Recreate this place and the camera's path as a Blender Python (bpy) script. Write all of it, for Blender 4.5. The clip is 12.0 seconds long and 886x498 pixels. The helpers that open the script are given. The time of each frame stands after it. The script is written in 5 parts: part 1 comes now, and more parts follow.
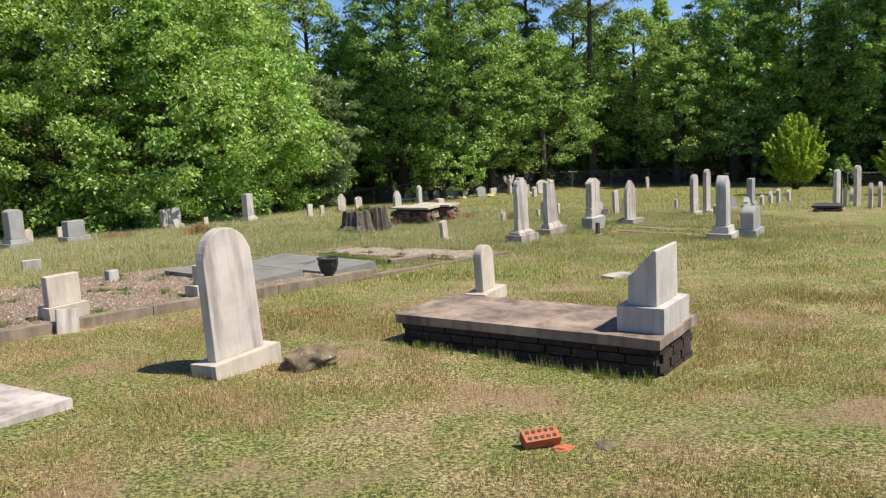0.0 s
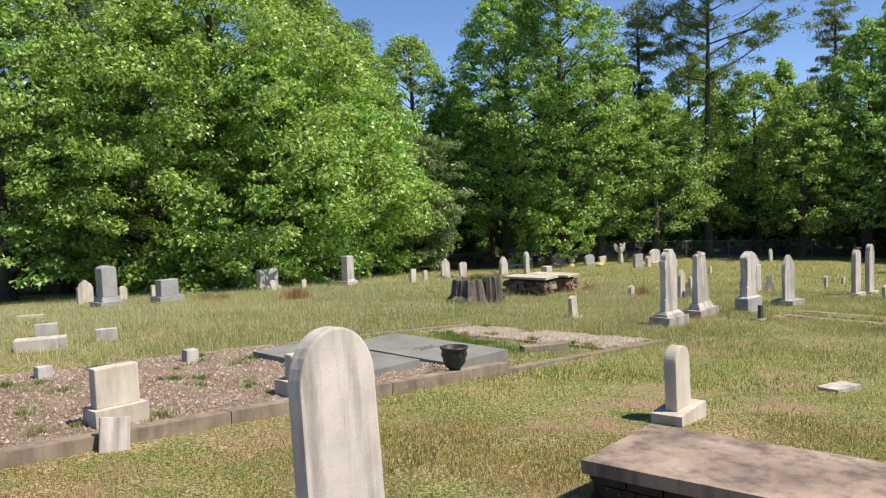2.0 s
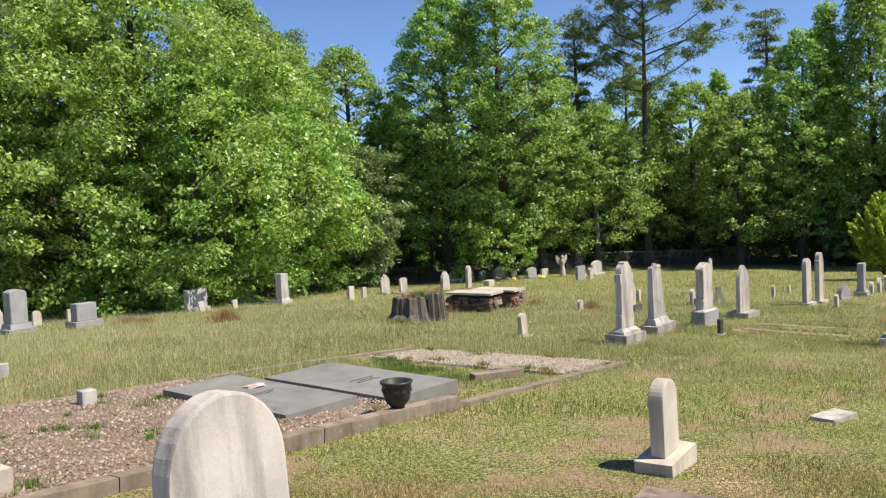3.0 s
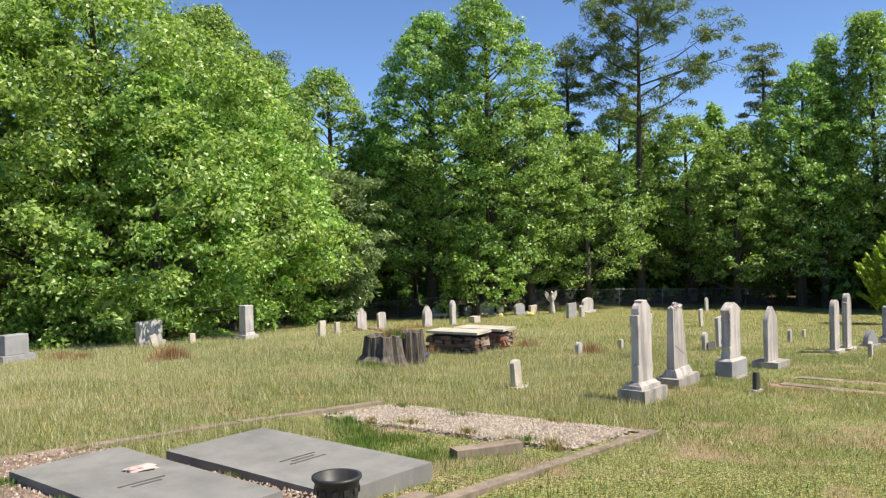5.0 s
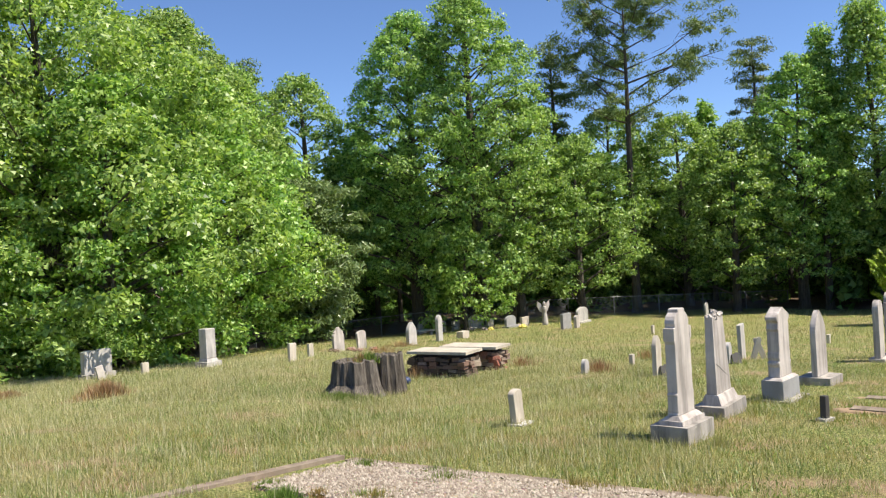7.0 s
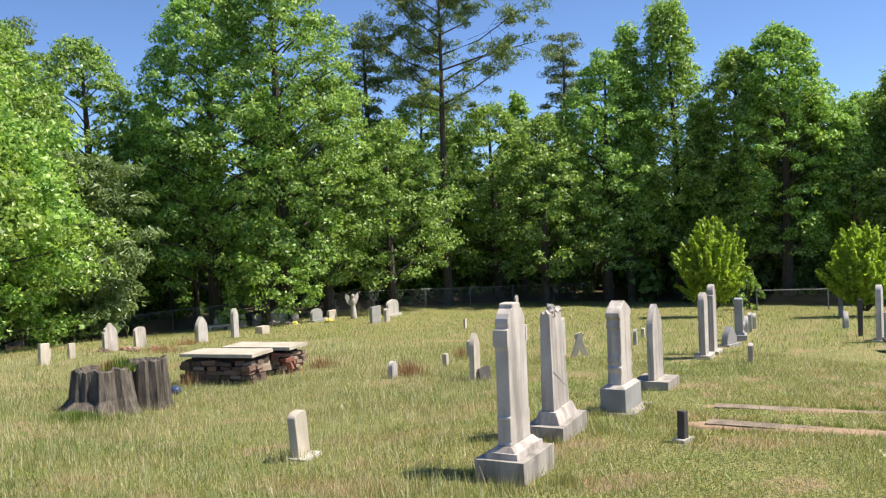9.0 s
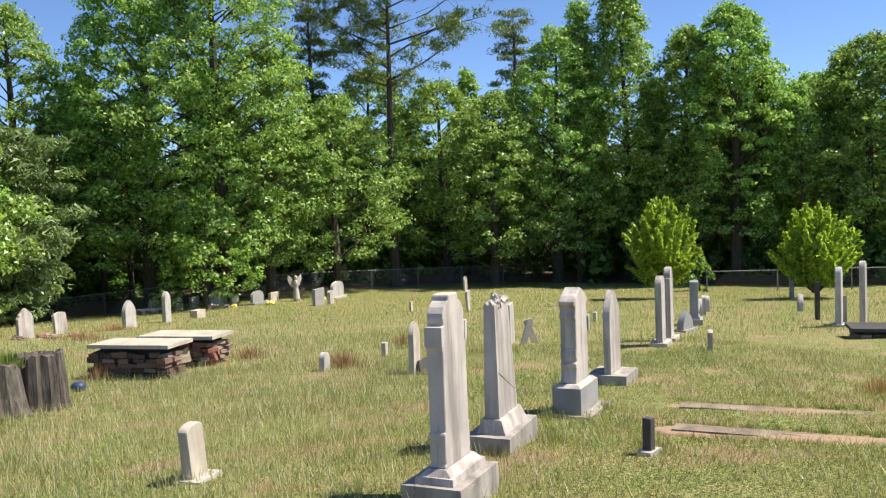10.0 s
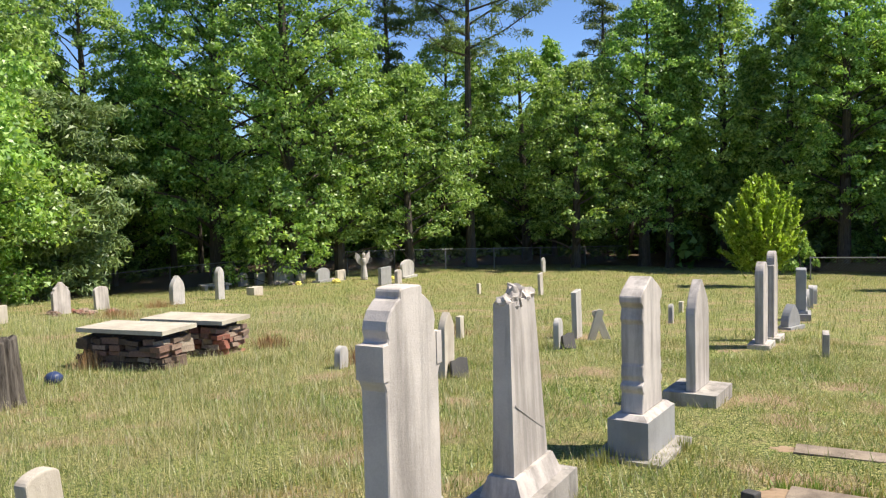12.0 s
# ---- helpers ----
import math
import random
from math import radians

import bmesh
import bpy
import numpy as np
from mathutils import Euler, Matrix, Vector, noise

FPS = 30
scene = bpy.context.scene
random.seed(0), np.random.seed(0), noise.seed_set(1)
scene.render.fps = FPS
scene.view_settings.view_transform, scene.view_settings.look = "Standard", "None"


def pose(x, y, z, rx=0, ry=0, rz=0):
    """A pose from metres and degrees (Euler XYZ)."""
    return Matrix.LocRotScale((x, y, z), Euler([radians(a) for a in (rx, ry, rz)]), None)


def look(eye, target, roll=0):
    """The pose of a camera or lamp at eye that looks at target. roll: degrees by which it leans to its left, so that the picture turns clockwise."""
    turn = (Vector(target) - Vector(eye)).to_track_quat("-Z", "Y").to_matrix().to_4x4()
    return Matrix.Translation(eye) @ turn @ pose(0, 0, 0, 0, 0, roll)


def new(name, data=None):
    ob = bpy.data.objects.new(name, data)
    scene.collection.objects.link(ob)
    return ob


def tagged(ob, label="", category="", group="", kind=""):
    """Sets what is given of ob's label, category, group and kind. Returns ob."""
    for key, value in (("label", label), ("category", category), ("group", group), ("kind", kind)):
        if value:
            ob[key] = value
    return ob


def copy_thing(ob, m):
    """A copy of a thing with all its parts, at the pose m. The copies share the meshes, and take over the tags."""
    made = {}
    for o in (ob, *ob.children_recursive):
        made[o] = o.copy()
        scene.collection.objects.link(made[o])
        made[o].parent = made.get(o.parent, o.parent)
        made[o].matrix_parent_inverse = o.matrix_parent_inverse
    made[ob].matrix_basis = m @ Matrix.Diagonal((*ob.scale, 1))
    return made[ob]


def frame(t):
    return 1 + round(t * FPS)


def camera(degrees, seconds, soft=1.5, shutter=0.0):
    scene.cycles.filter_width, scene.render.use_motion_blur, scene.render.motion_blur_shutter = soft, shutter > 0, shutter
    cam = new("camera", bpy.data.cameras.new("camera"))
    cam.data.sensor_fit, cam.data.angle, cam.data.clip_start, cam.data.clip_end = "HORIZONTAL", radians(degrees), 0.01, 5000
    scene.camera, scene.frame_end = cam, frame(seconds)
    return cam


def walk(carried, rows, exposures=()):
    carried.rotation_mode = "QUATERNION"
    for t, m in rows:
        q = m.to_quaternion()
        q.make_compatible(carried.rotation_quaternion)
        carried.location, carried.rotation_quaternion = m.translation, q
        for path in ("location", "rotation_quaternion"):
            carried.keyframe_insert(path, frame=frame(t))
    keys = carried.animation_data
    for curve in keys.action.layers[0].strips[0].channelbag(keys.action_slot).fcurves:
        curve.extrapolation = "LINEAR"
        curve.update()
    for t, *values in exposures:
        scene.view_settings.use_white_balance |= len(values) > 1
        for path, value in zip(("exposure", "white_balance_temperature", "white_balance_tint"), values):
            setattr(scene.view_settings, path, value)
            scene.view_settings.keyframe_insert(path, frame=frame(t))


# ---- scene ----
cam = camera(55.1, 12.0, soft=1.25)
PATH = [
    (0, (0.23, -0.435, 1.623), (0.31, 1.54, 1.322), -3.2),
    (0.5, (0.003, 0.074, 1.617), (-0.006, 2.055, 1.342), -2.1),
    (1, (-0.123, 0.653, 1.617), (-0.197, 2.642, 1.428), -2.9),
    (1.5, (-0.223, 1.278, 1.603), (-0.361, 3.268, 1.464), -2.4),
    (2, (-0.343, 1.96, 1.553), (-0.474, 3.95, 1.41), -2.0),
    (2.5, (-0.346, 2.626, 1.515), (-0.411, 4.619, 1.37), -2.7),
    (3, (-0.413, 3.136, 1.504), (-0.4, 5.133, 1.388), -2.7),
    (5, (-0.305, 5.63, 1.316), (-0.255, 7.629, 1.279), -1.5),
    (5.5, (-0.258, 6.293, 1.256), (-0.234, 8.293, 1.227), -1.6),
    (6, (-0.288, 6.964, 1.252), (-0.277, 8.963, 1.234), -2.1),
    (6.5, (-0.208, 7.596, 1.187), (-0.181, 9.596, 1.179), -2.8),
    (8.5, (0.183, 10.007, 1.033), (0.596, 11.964, 1.012), -2.8),
    (9, (0.407, 10.57, 0.952), (0.922, 12.502, 0.906), -2.4),
    (9.5, (0.645, 11.106, 0.914), (1.227, 13.018, 0.842), -2.2),
    (10, (0.893, 11.671, 0.908), (1.517, 13.568, 0.811), -2.2),
    (10.5, (1.182, 12.134, 0.83), (1.815, 14.027, 0.717), -1.9),
    (11, (1.465, 12.631, 0.789), (2.076, 14.531, 0.666), -1.8),
    (11.5, (1.761, 13.146, 0.75), (2.33, 15.059, 0.618), -1.7),
    (12, (2.063, 13.679, 0.714), (2.488, 15.628, 0.576), -1.5),
]
walk(cam, [(t, look(eye, target, roll)) for t, eye, target, roll in PATH], ((0.0, 0.39), (2.5, 0.46), (5.0, 0.61), (12.0, 0.67)))
SUN_AZ, SUN_EL = -16.0, 57.0          # degrees from +x towards +y, and above the horizon


# ---- world and sun ----
world = bpy.data.worlds.new("sky")
scene.world = world
world.use_nodes = True
wn = world.node_tree.nodes
sky = wn.new("ShaderNodeTexSky")
sky.sky_type, sky.sun_disc = "NISHITA", False
sky.sun_elevation, sky.sun_rotation = radians(SUN_EL), radians(90 - SUN_AZ)
sky.air_density, sky.dust_density, sky.ozone_density = 1.0, 0.0, 6.0
sky.altitude = 2500
tint = wn.new("ShaderNodeMix")
tint.data_type, tint.blend_type = "RGBA", "MULTIPLY"
tint.inputs[0].default_value, tint.inputs[7].default_value = 1.0, (1.14, 1.13, 1.20, 1)
world.node_tree.links.new(sky.outputs[0], tint.inputs[6])
world.node_tree.links.new(tint.outputs[2], wn["Background"].inputs[0])
wn["Background"].inputs[1].default_value = 0.092
lamp = bpy.data.lights.new("sun", "SUN")
lamp.energy, lamp.angle, lamp.color = 5.5, radians(0.6), (1.0, 0.92, 0.78)
sun = new("sun", lamp)
az, el = radians(SUN_AZ), radians(SUN_EL)
sun.matrix_world = look((30 * math.cos(az) * math.cos(el), 30 * math.sin(az) * math.cos(el), 30 * math.sin(el)), (0, 0, 0))


# ---- materials ----
def mat(name, rough=0.85):
    m = bpy.data.materials.new(name)
    m.use_nodes = True
    n = m.node_tree.nodes
    b = n["Principled BSDF"]
    b.inputs["Roughness"].default_value = rough
    b.inputs["Specular IOR Level"].default_value = 0.3
    return m, n, m.node_tree.links, b


def ramp(n, links, fac, stops):
    r = n.new("ShaderNodeValToRGB")
    e = r.color_ramp.elements
    while len(e) < len(stops):
        e.new(0.5)
    for el_, (p, c) in zip(e, stops):
        el_.position, el_.color = p, (*c, 1)
    links.new(fac, r.inputs[0])
    return r.outputs[0]


def coords(n, links, scale=(1, 1, 1), obj=False):
    mp = n.new("ShaderNodeMapping")
    mp.inputs["Scale"].default_value = scale
    if obj:
        tc = n.new("ShaderNodeTexCoord")
        oi = n.new("ShaderNodeObjectInfo")
        ad = n.new("ShaderNodeVectorMath")
        ad.operation = "MULTIPLY_ADD"
        ad.inputs[1].default_value = (37, 53, 71)
        links.new(oi.outputs["Random"], ad.inputs[0])
        links.new(tc.outputs["Object"], ad.inputs[2])
        links.new(ad.outputs[0], mp.inputs[0])
    else:
        ge = n.new("ShaderNodeNewGeometry")
        links.new(ge.outputs["Position"], mp.inputs[0])
    return mp.outputs[0]


def noise_tex(n, links, vec, scale, detail=5, rough=0.6):
    t = n.new("ShaderNodeTexNoise")
    t.inputs["Scale"].default_value, t.inputs["Detail"].default_value, t.inputs["Roughness"].default_value = scale, detail, rough
    links.new(vec, t.inputs[0])
    return t.outputs["Fac"]


def mixc(n, links, fac, a, b, mode="MIX"):
    m = n.new("ShaderNodeMix")
    m.data_type, m.blend_type = "RGBA", mode
    for sock, v in ((m.inputs[0], fac), (m.inputs[6], a), (m.inputs[7], b)):
        if isinstance(v, (int, float)):
            sock.default_value = v
        elif isinstance(v, tuple):
            sock.default_value = (*v, 1)
        else:
            links.new(v, sock)
    return m.outputs[2]


def bump(n, links, b, height, strength=0.3, dist=0.01):
    bp = n.new("ShaderNodeBump")
    bp.inputs["Strength"].default_value, bp.inputs["Distance"].default_value = strength, dist
    links.new(height, bp.inputs["Height"])
    links.new(bp.outputs[0], b.inputs["Normal"])


def stone_mat(name, light, mid, stain, rough=0.8, streak=0.5, grain=140.0, patch=3.0, lichen=None):
    """Weathered stone: soft clouding, run-off streaks down the faces, fine grain."""
    m, n, l, b = mat(name, rough)
    v = coords(n, l, obj=True)
    vs = coords(n, l, (4.5, 4.5, 0.5), obj=True)
    c = ramp(n, l, noise_tex(n, l, v, patch), ((0.3, mid), (0.65, light)))
    st = ramp(n, l, noise_tex(n, l, vs, 1.6, 6, 0.65), ((0.45, (0, 0, 0)), (0.66, (streak, streak, streak))))
    c = mixc(n, l, st, c, stain)
    g = noise_tex(n, l, v, grain, 3)
    c = mixc(n, l, 0.2, c, ramp(n, l, g, ((0.3, (0.25, 0.25, 0.25)), (0.7, (0.75, 0.75, 0.75)))), "SOFT_LIGHT")
    if lichen:
        li = ramp(n, l, noise_tex(n, l, v, 14.0, 6, 0.7), ((0.6, (0, 0, 0)), (0.68, (0.8, 0.8, 0.8))))
        c = mixc(n, l, li, c, lichen)
    l.new(c, b.inputs["Base Color"])
    bump(n, l, b, noise_tex(n, l, v, 60.0, 6, 0.7), 0.35, 0.006)
    return m


MARBLE = stone_mat("white_marble", (0.56, 0.505, 0.46), (0.40, 0.355, 0.325), (0.17, 0.15, 0.135), 0.75, 0.7)
MARBLE_WARM = stone_mat("warm_marble", (0.58, 0.52, 0.435), (0.43, 0.375, 0.31), (0.28, 0.23, 0.185), 0.75, 0.5)
MARBLE_GREY = stone_mat("grey_marble", (0.53, 0.50, 0.47), (0.38, 0.355, 0.335), (0.20, 0.19, 0.19), 0.75, 0.6)
GRANITE = stone_mat("grey_granite", (0.34, 0.335, 0.335), (0.26, 0.255, 0.255), (0.16, 0.155, 0.15), 0.55, 0.3, 260.0)
BASE = stone_mat("base_stone", (0.42, 0.385, 0.345), (0.27, 0.245, 0.225), (0.11, 0.10, 0.09), 0.9, 0.7, lichen=(0.50, 0.465, 0.40))
CONCRETE = stone_mat("old_concrete", (0.30, 0.24, 0.18), (0.17, 0.13, 0.10), (0.07, 0.055, 0.045), 0.92, 0.55, 90, 3.2, (0.36, 0.31, 0.24))
SLABTOP = stone_mat("stained_concrete", (0.36, 0.28, 0.22), (0.13, 0.095, 0.085), (0.06, 0.045, 0.042), 0.92, 0.7, 90, 1.9, (0.34, 0.24, 0.16))
LEDGER = stone_mat("dark_ledger", (0.24, 0.235, 0.215), (0.165, 0.16, 0.15), (0.10, 0.095, 0.09), 0.7, 0.25, 180, 1.6)
SLATE = stone_mat("dark_slate", (0.075, 0.07, 0.065), (0.045, 0.042, 0.04), (0.03, 0.03, 0.03), 0.7, 0.4)
LEDGER_PALE = stone_mat("pale_ledger", (0.52, 0.47, 0.38), (0.38, 0.33, 0.27), (0.20, 0.17, 0.14), 0.85, 0.3)
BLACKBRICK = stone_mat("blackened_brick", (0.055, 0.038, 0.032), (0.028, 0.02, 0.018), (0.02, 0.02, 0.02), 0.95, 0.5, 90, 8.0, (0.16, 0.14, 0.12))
ROCK = stone_mat("field_rock", (0.24, 0.19, 0.12), (0.10, 0.075, 0.05), (0.05, 0.04, 0.03), 0.95, 0.5, 60, 12.0, (0.45, 0.42, 0.34))


def vary_mat(name, stops, rough=0.9, grain=40.0, island=False):
    """Colour that differs piece by piece, with a mottled grain."""
    m, n, l, b = mat(name, rough)
    src = n.new("ShaderNodeNewGeometry").outputs["Random Per Island"] if island else n.new("ShaderNodeObjectInfo").outputs["Random"]
    c = ramp(n, l, src, stops)
    g = noise_tex(n, l, coords(n, l), grain, 5)
    c = mixc(n, l, 0.5, c, ramp(n, l, g, ((0.3, (0.2, 0.2, 0.2)), (0.7, (0.8, 0.8, 0.8)))), "OVERLAY")
    l.new(c, b.inputs["Base Color"])
    bump(n, l, b, g, 0.5, 0.01)
    return m


FIELDSTONE_DARK = vary_mat("dark_fieldstone", ((0.0, (0.06, 0.045, 0.035)), (0.4, (0.14, 0.10, 0.075)), (0.75, (0.21, 0.12, 0.09)), (1.0, (0.30, 0.25, 0.19))))
FIELDSTONE = vary_mat("fieldstone", ((0.0, (0.10, 0.045, 0.03)), (0.35, (0.26, 0.10, 0.07)), (0.7, (0.19, 0.13, 0.10)), (1.0, (0.33, 0.25, 0.19))))
BRICK = vary_mat("red_brick", ((0.0, (0.36, 0.10, 0.05)), (1.0, (0.48, 0.17, 0.08))), 0.9, 120)
GRAVEL_STONE = vary_mat("gravel_stones", ((0.0, (0.13, 0.085, 0.065)), (0.4, (0.27, 0.20, 0.155)), (0.75, (0.22, 0.17, 0.145)), (1.0, (0.46, 0.385, 0.32))), 0.9, 80, True)
GRAVEL_PALE = vary_mat("pale_gravel_stones", ((0.0, (0.18, 0.14, 0.11)), (0.5, (0.29, 0.245, 0.20)), (1.0, (0.42, 0.37, 0.31))), 0.9, 80, True)


def bark_mat(name, a, c):
    m, n, l, b = mat(name, 0.95)
    v = coords(n, l, (6, 6, 0.8))
    f = noise_tex(n, l, v, 3.0, 7, 0.7)
    l.new(ramp(n, l, f, ((0.3, a), (0.7, c))), b.inputs["Base Color"])
    bump(n, l, b, f, 0.8, 0.05)
    return m


BARK = bark_mat("bark", (0.035, 0.028, 0.022), (0.13, 0.11, 0.09))
STUMP = bark_mat("weathered_wood", (0.030, 0.024, 0.020), (0.21, 0.18, 0.15))


def leaf_mat(name, stops, trans=0.35, dry=None, worn_south=False):
    m = bpy.data.materials.new(name)
    m.use_nodes = True
    n, l = m.node_tree.nodes, m.node_tree.links
    n.remove(n["Principled BSDF"])
    ge = n.new("ShaderNodeNewGeometry")
    oi = n.new("ShaderNodeObjectInfo")
    c = ramp(n, l, ge.outputs["Random Per Island"], stops)
    if dry:
        # drier and greener drifts across the meadow
        pos = coords(n, l)
        f = mixc(n, l, 0.5, ramp(n, l, noise_tex(n, l, pos, 0.45, 3), ((0.40, (0, 0, 0)), (0.60, (1, 1, 1)))), ramp(n, l, noise_tex(n, l, pos, 2.2, 4), ((0.40, (0, 0, 0)), (0.60, (1, 1, 1)))))
        half = mixc(n, l, 1.0, f, (0.72, 0.72, 0.72), "MULTIPLY")
        if worn_south:
            # the mown ground is parched towards the south
            sp, mr = n.new("ShaderNodeSeparateXYZ"), n.new("ShaderNodeMapRange")
            l.new(pos, sp.inputs[0]), l.new(sp.outputs["Y"], mr.inputs[0])
            mr.inputs[1].default_value, mr.inputs[2].default_value = 3.0, 9.0
            mr.inputs[3].default_value, mr.inputs[4].default_value = 0.42, 0.0
            half = mixc(n, l, 1.0, half, mr.outputs[0], "ADD")
        c = mixc(n, l, half, c, dry)
    hs = n.new("ShaderNodeHueSaturation")
    mr = n.new("ShaderNodeMapRange")
    mr.inputs[3].default_value, mr.inputs[4].default_value = 0.488, 0.508
    l.new(oi.outputs["Random"], mr.inputs[0])
    l.new(mr.outputs[0], hs.inputs["Hue"])
    mv = n.new("ShaderNodeMapRange")
    mv.inputs[3].default_value, mv.inputs[4].default_value = 0.95, 1.15
    l.new(oi.outputs["Random"], mv.inputs[0])
    l.new(mv.outputs[0], hs.inputs["Value"])
    l.new(c, hs.inputs["Color"])
    d, t = n.new("ShaderNodeBsdfDiffuse"), n.new("ShaderNodeBsdfTranslucent")
    g = n.new("ShaderNodeBsdfGlossy")
    g.inputs["Roughness"].default_value = 0.4
    g.inputs["Color"].default_value = (0.6, 0.6, 0.6, 1)
    l.new(hs.outputs[0], d.inputs[0])
    br = mixc(n, l, 1.0, hs.outputs[0], (0.96, 1.0, 0.48), "MULTIPLY")
    l.new(br, t.inputs[0])
    mx, m2 = n.new("ShaderNodeMixShader"), n.new("ShaderNodeMixShader")
    mx.inputs[0].default_value, m2.inputs[0].default_value = trans, 0.04
    l.new(d.outputs[0], mx.inputs[1]), l.new(t.outputs[0], mx.inputs[2])
    l.new(mx.outputs[0], m2.inputs[1]), l.new(g.outputs[0], m2.inputs[2])
    l.new(m2.outputs[0], n["Material Output"].inputs[0])
    return m


LEAF = leaf_mat("broad_leaves", ((0.0, (0.065, 0.155, 0.035)), (0.45, (0.24, 0.39, 0.092)), (1.0, (0.51, 0.66, 0.24))), 0.48)
LEAF_BRIGHT = leaf_mat("young_leaves", ((0.0, (0.075, 0.17, 0.035)), (0.45, (0.26, 0.42, 0.09)), (1.0, (0.54, 0.69, 0.24))), 0.5)
# LEAF darkened: the shade deep in the wood is put into this colour
LEAF_DARK = leaf_mat("leaves_darkened_for_shade", ((0.0, (0.05, 0.11, 0.025)), (0.5, (0.14, 0.25, 0.06)), (1.0, (0.30, 0.44, 0.13))), 0.40)
LEAF_LIME = leaf_mat("lime_leaves", ((0.0, (0.24, 0.38, 0.045)), (0.5, (0.40, 0.56, 0.085)), (1.0, (0.58, 0.70, 0.17))), 0.55)
NEEDLE = leaf_mat("pine_needles", ((0.0, (0.10, 0.15, 0.055)), (0.5, (0.16, 0.22, 0.08)), (1.0, (0.23, 0.28, 0.11))), 0.35)
GRASS = leaf_mat("grass_blades", ((0.0, (0.06, 0.10, 0.018)), (0.4, (0.155, 0.195, 0.035)), (0.62, (0.28, 0.26, 0.08)), (0.82, (0.44, 0.35, 0.16)), (1.0, (0.62, 0.50, 0.28))), 0.3, (0.46, 0.33, 0.15), True)
HAY = leaf_mat("tall_grass", ((0.0, (0.07, 0.135, 0.03)), (0.45, (0.18, 0.26, 0.07)), (0.72, (0.33, 0.33, 0.145)), (1.0, (0.60, 0.53, 0.35))), 0.4, (0.46, 0.395, 0.215))
SEED = leaf_mat("seed_heads", ((0.0, (0.42, 0.38, 0.22)), (0.5, (0.58, 0.52, 0.36)), (1.0, (0.72, 0.66, 0.50))), 0.35)
THATCH = leaf_mat("dead_thatch", ((0.0, (0.26, 0.18, 0.09)), (0.4, (0.44, 0.34, 0.18)), (1.0, (0.66, 0.55, 0.33))), 0.2)
WEED = leaf_mat("fresh_weeds", ((0.0, (0.08, 0.15, 0.03)), (1.0, (0.26, 0.35, 0.085))), 0.35)
STRAW = leaf_mat("dry_straw", ((0.0, (0.26, 0.15, 0.08)), (0.5, (0.40, 0.25, 0.14)), (1.0, (0.54, 0.40, 0.24))), 0.3)


def ground_mat():
    m, n, l, b = mat("meadow_ground", 0.95)
    v = coords(n, l)
    big = noise_tex(n, l, v, 0.33, 4, 0.55)
    mid = noise_tex(n, l, v, 1.7, 6, 0.65)
    fine = noise_tex(n, l, v, 42.0, 6, 0.8)
    green = ramp(n, l, fine, ((0.42, (0.02, 0.034, 0.008)), (0.5, (0.13, 0.165, 0.035)), (0.58, (0.38, 0.36, 0.13))))
    straw = ramp(n, l, fine, ((0.42, (0.05, 0.035, 0.015)), (0.5, (0.27, 0.195, 0.095)), (0.58, (0.62, 0.48, 0.28))))
    soil = ramp(n, l, fine, ((0.3, (0.20, 0.12, 0.07)), (0.7, (0.42, 0.30, 0.20))))
    f1 = ramp(n, l, mid, ((0.42, (0, 0, 0)), (0.60, (1, 1, 1))))
    f0 = ramp(n, l, big, ((0.40, (0.1, 0.1, 0.1)), (0.56, (1, 1, 1))))
    c = mixc(n, l, mixc(n, l, 1.0, f1, f0, "MULTIPLY"), green, straw)
    # unmown grass keeps greener from the kerbed plot on
    sp, mr = n.new("ShaderNodeSeparateXYZ"), n.new("ShaderNodeMapRange")
    l.new(v, sp.inputs[0]), l.new(sp.outputs["Y"], mr.inputs[0])
    mr.inputs[1].default_value, mr.inputs[2].default_value = 6.0, 15.0
    mr.inputs[3].default_value, mr.inputs[4].default_value = 0.0, 0.6
    c = mixc(n, l, mr.outputs[0], c, green)
    f2 = ramp(n, l, noise_tex(n, l, v, 1.1, 5, 0.6), ((0.52, (0, 0, 0)), (0.64, (0.85, 0.85, 0.85))))
    c = mixc(n, l, f2, c, soil)
    l.new(c, b.inputs["Base Color"])
    bump(n, l, b, fine, 0.9, 0.02)
    return m


GROUND = ground_mat()


def litter_mat():
    m, n, l, b = mat("leaf_litter", 0.95)
    v = coords(n, l)
    f = noise_tex(n, l, v, 12.0, 6, 0.7)
    l.new(ramp(n, l, f, ((0.3, (0.05, 0.035, 0.02)), (0.7, (0.17, 0.11, 0.07)))), b.inputs["Base Color"])
    bump(n, l, b, f, 0.8, 0.04)
    return m


LITTER = litter_mat()


def gravel_bed_mat(name, a, c):
    m, n, l, b = mat(name, 0.95)
    v = coords(n, l)
    vo = n.new("ShaderNodeTexVoronoi")
    vo.inputs["Scale"].default_value = 42
    l.new(v, vo.inputs[0])
    col = mixc(n, l, 0.3, ramp(n, l, noise_tex(n, l, v, 45.0, 4), ((0.35, a), (0.65, c))), vo.outputs["Color"], "SOFT_LIGHT")
    l.new(col, b.inputs["Base Color"])
    bump(n, l, b, vo.outputs["Distance"], 0.8, 0.02)
    return m


GRAVEL = gravel_bed_mat("gravel_bed", (0.13, 0.09, 0.065), (0.24, 0.18, 0.135))
GRAVEL2 = gravel_bed_mat("pale_gravel_bed", (0.22, 0.175, 0.135), (0.37, 0.31, 0.25))


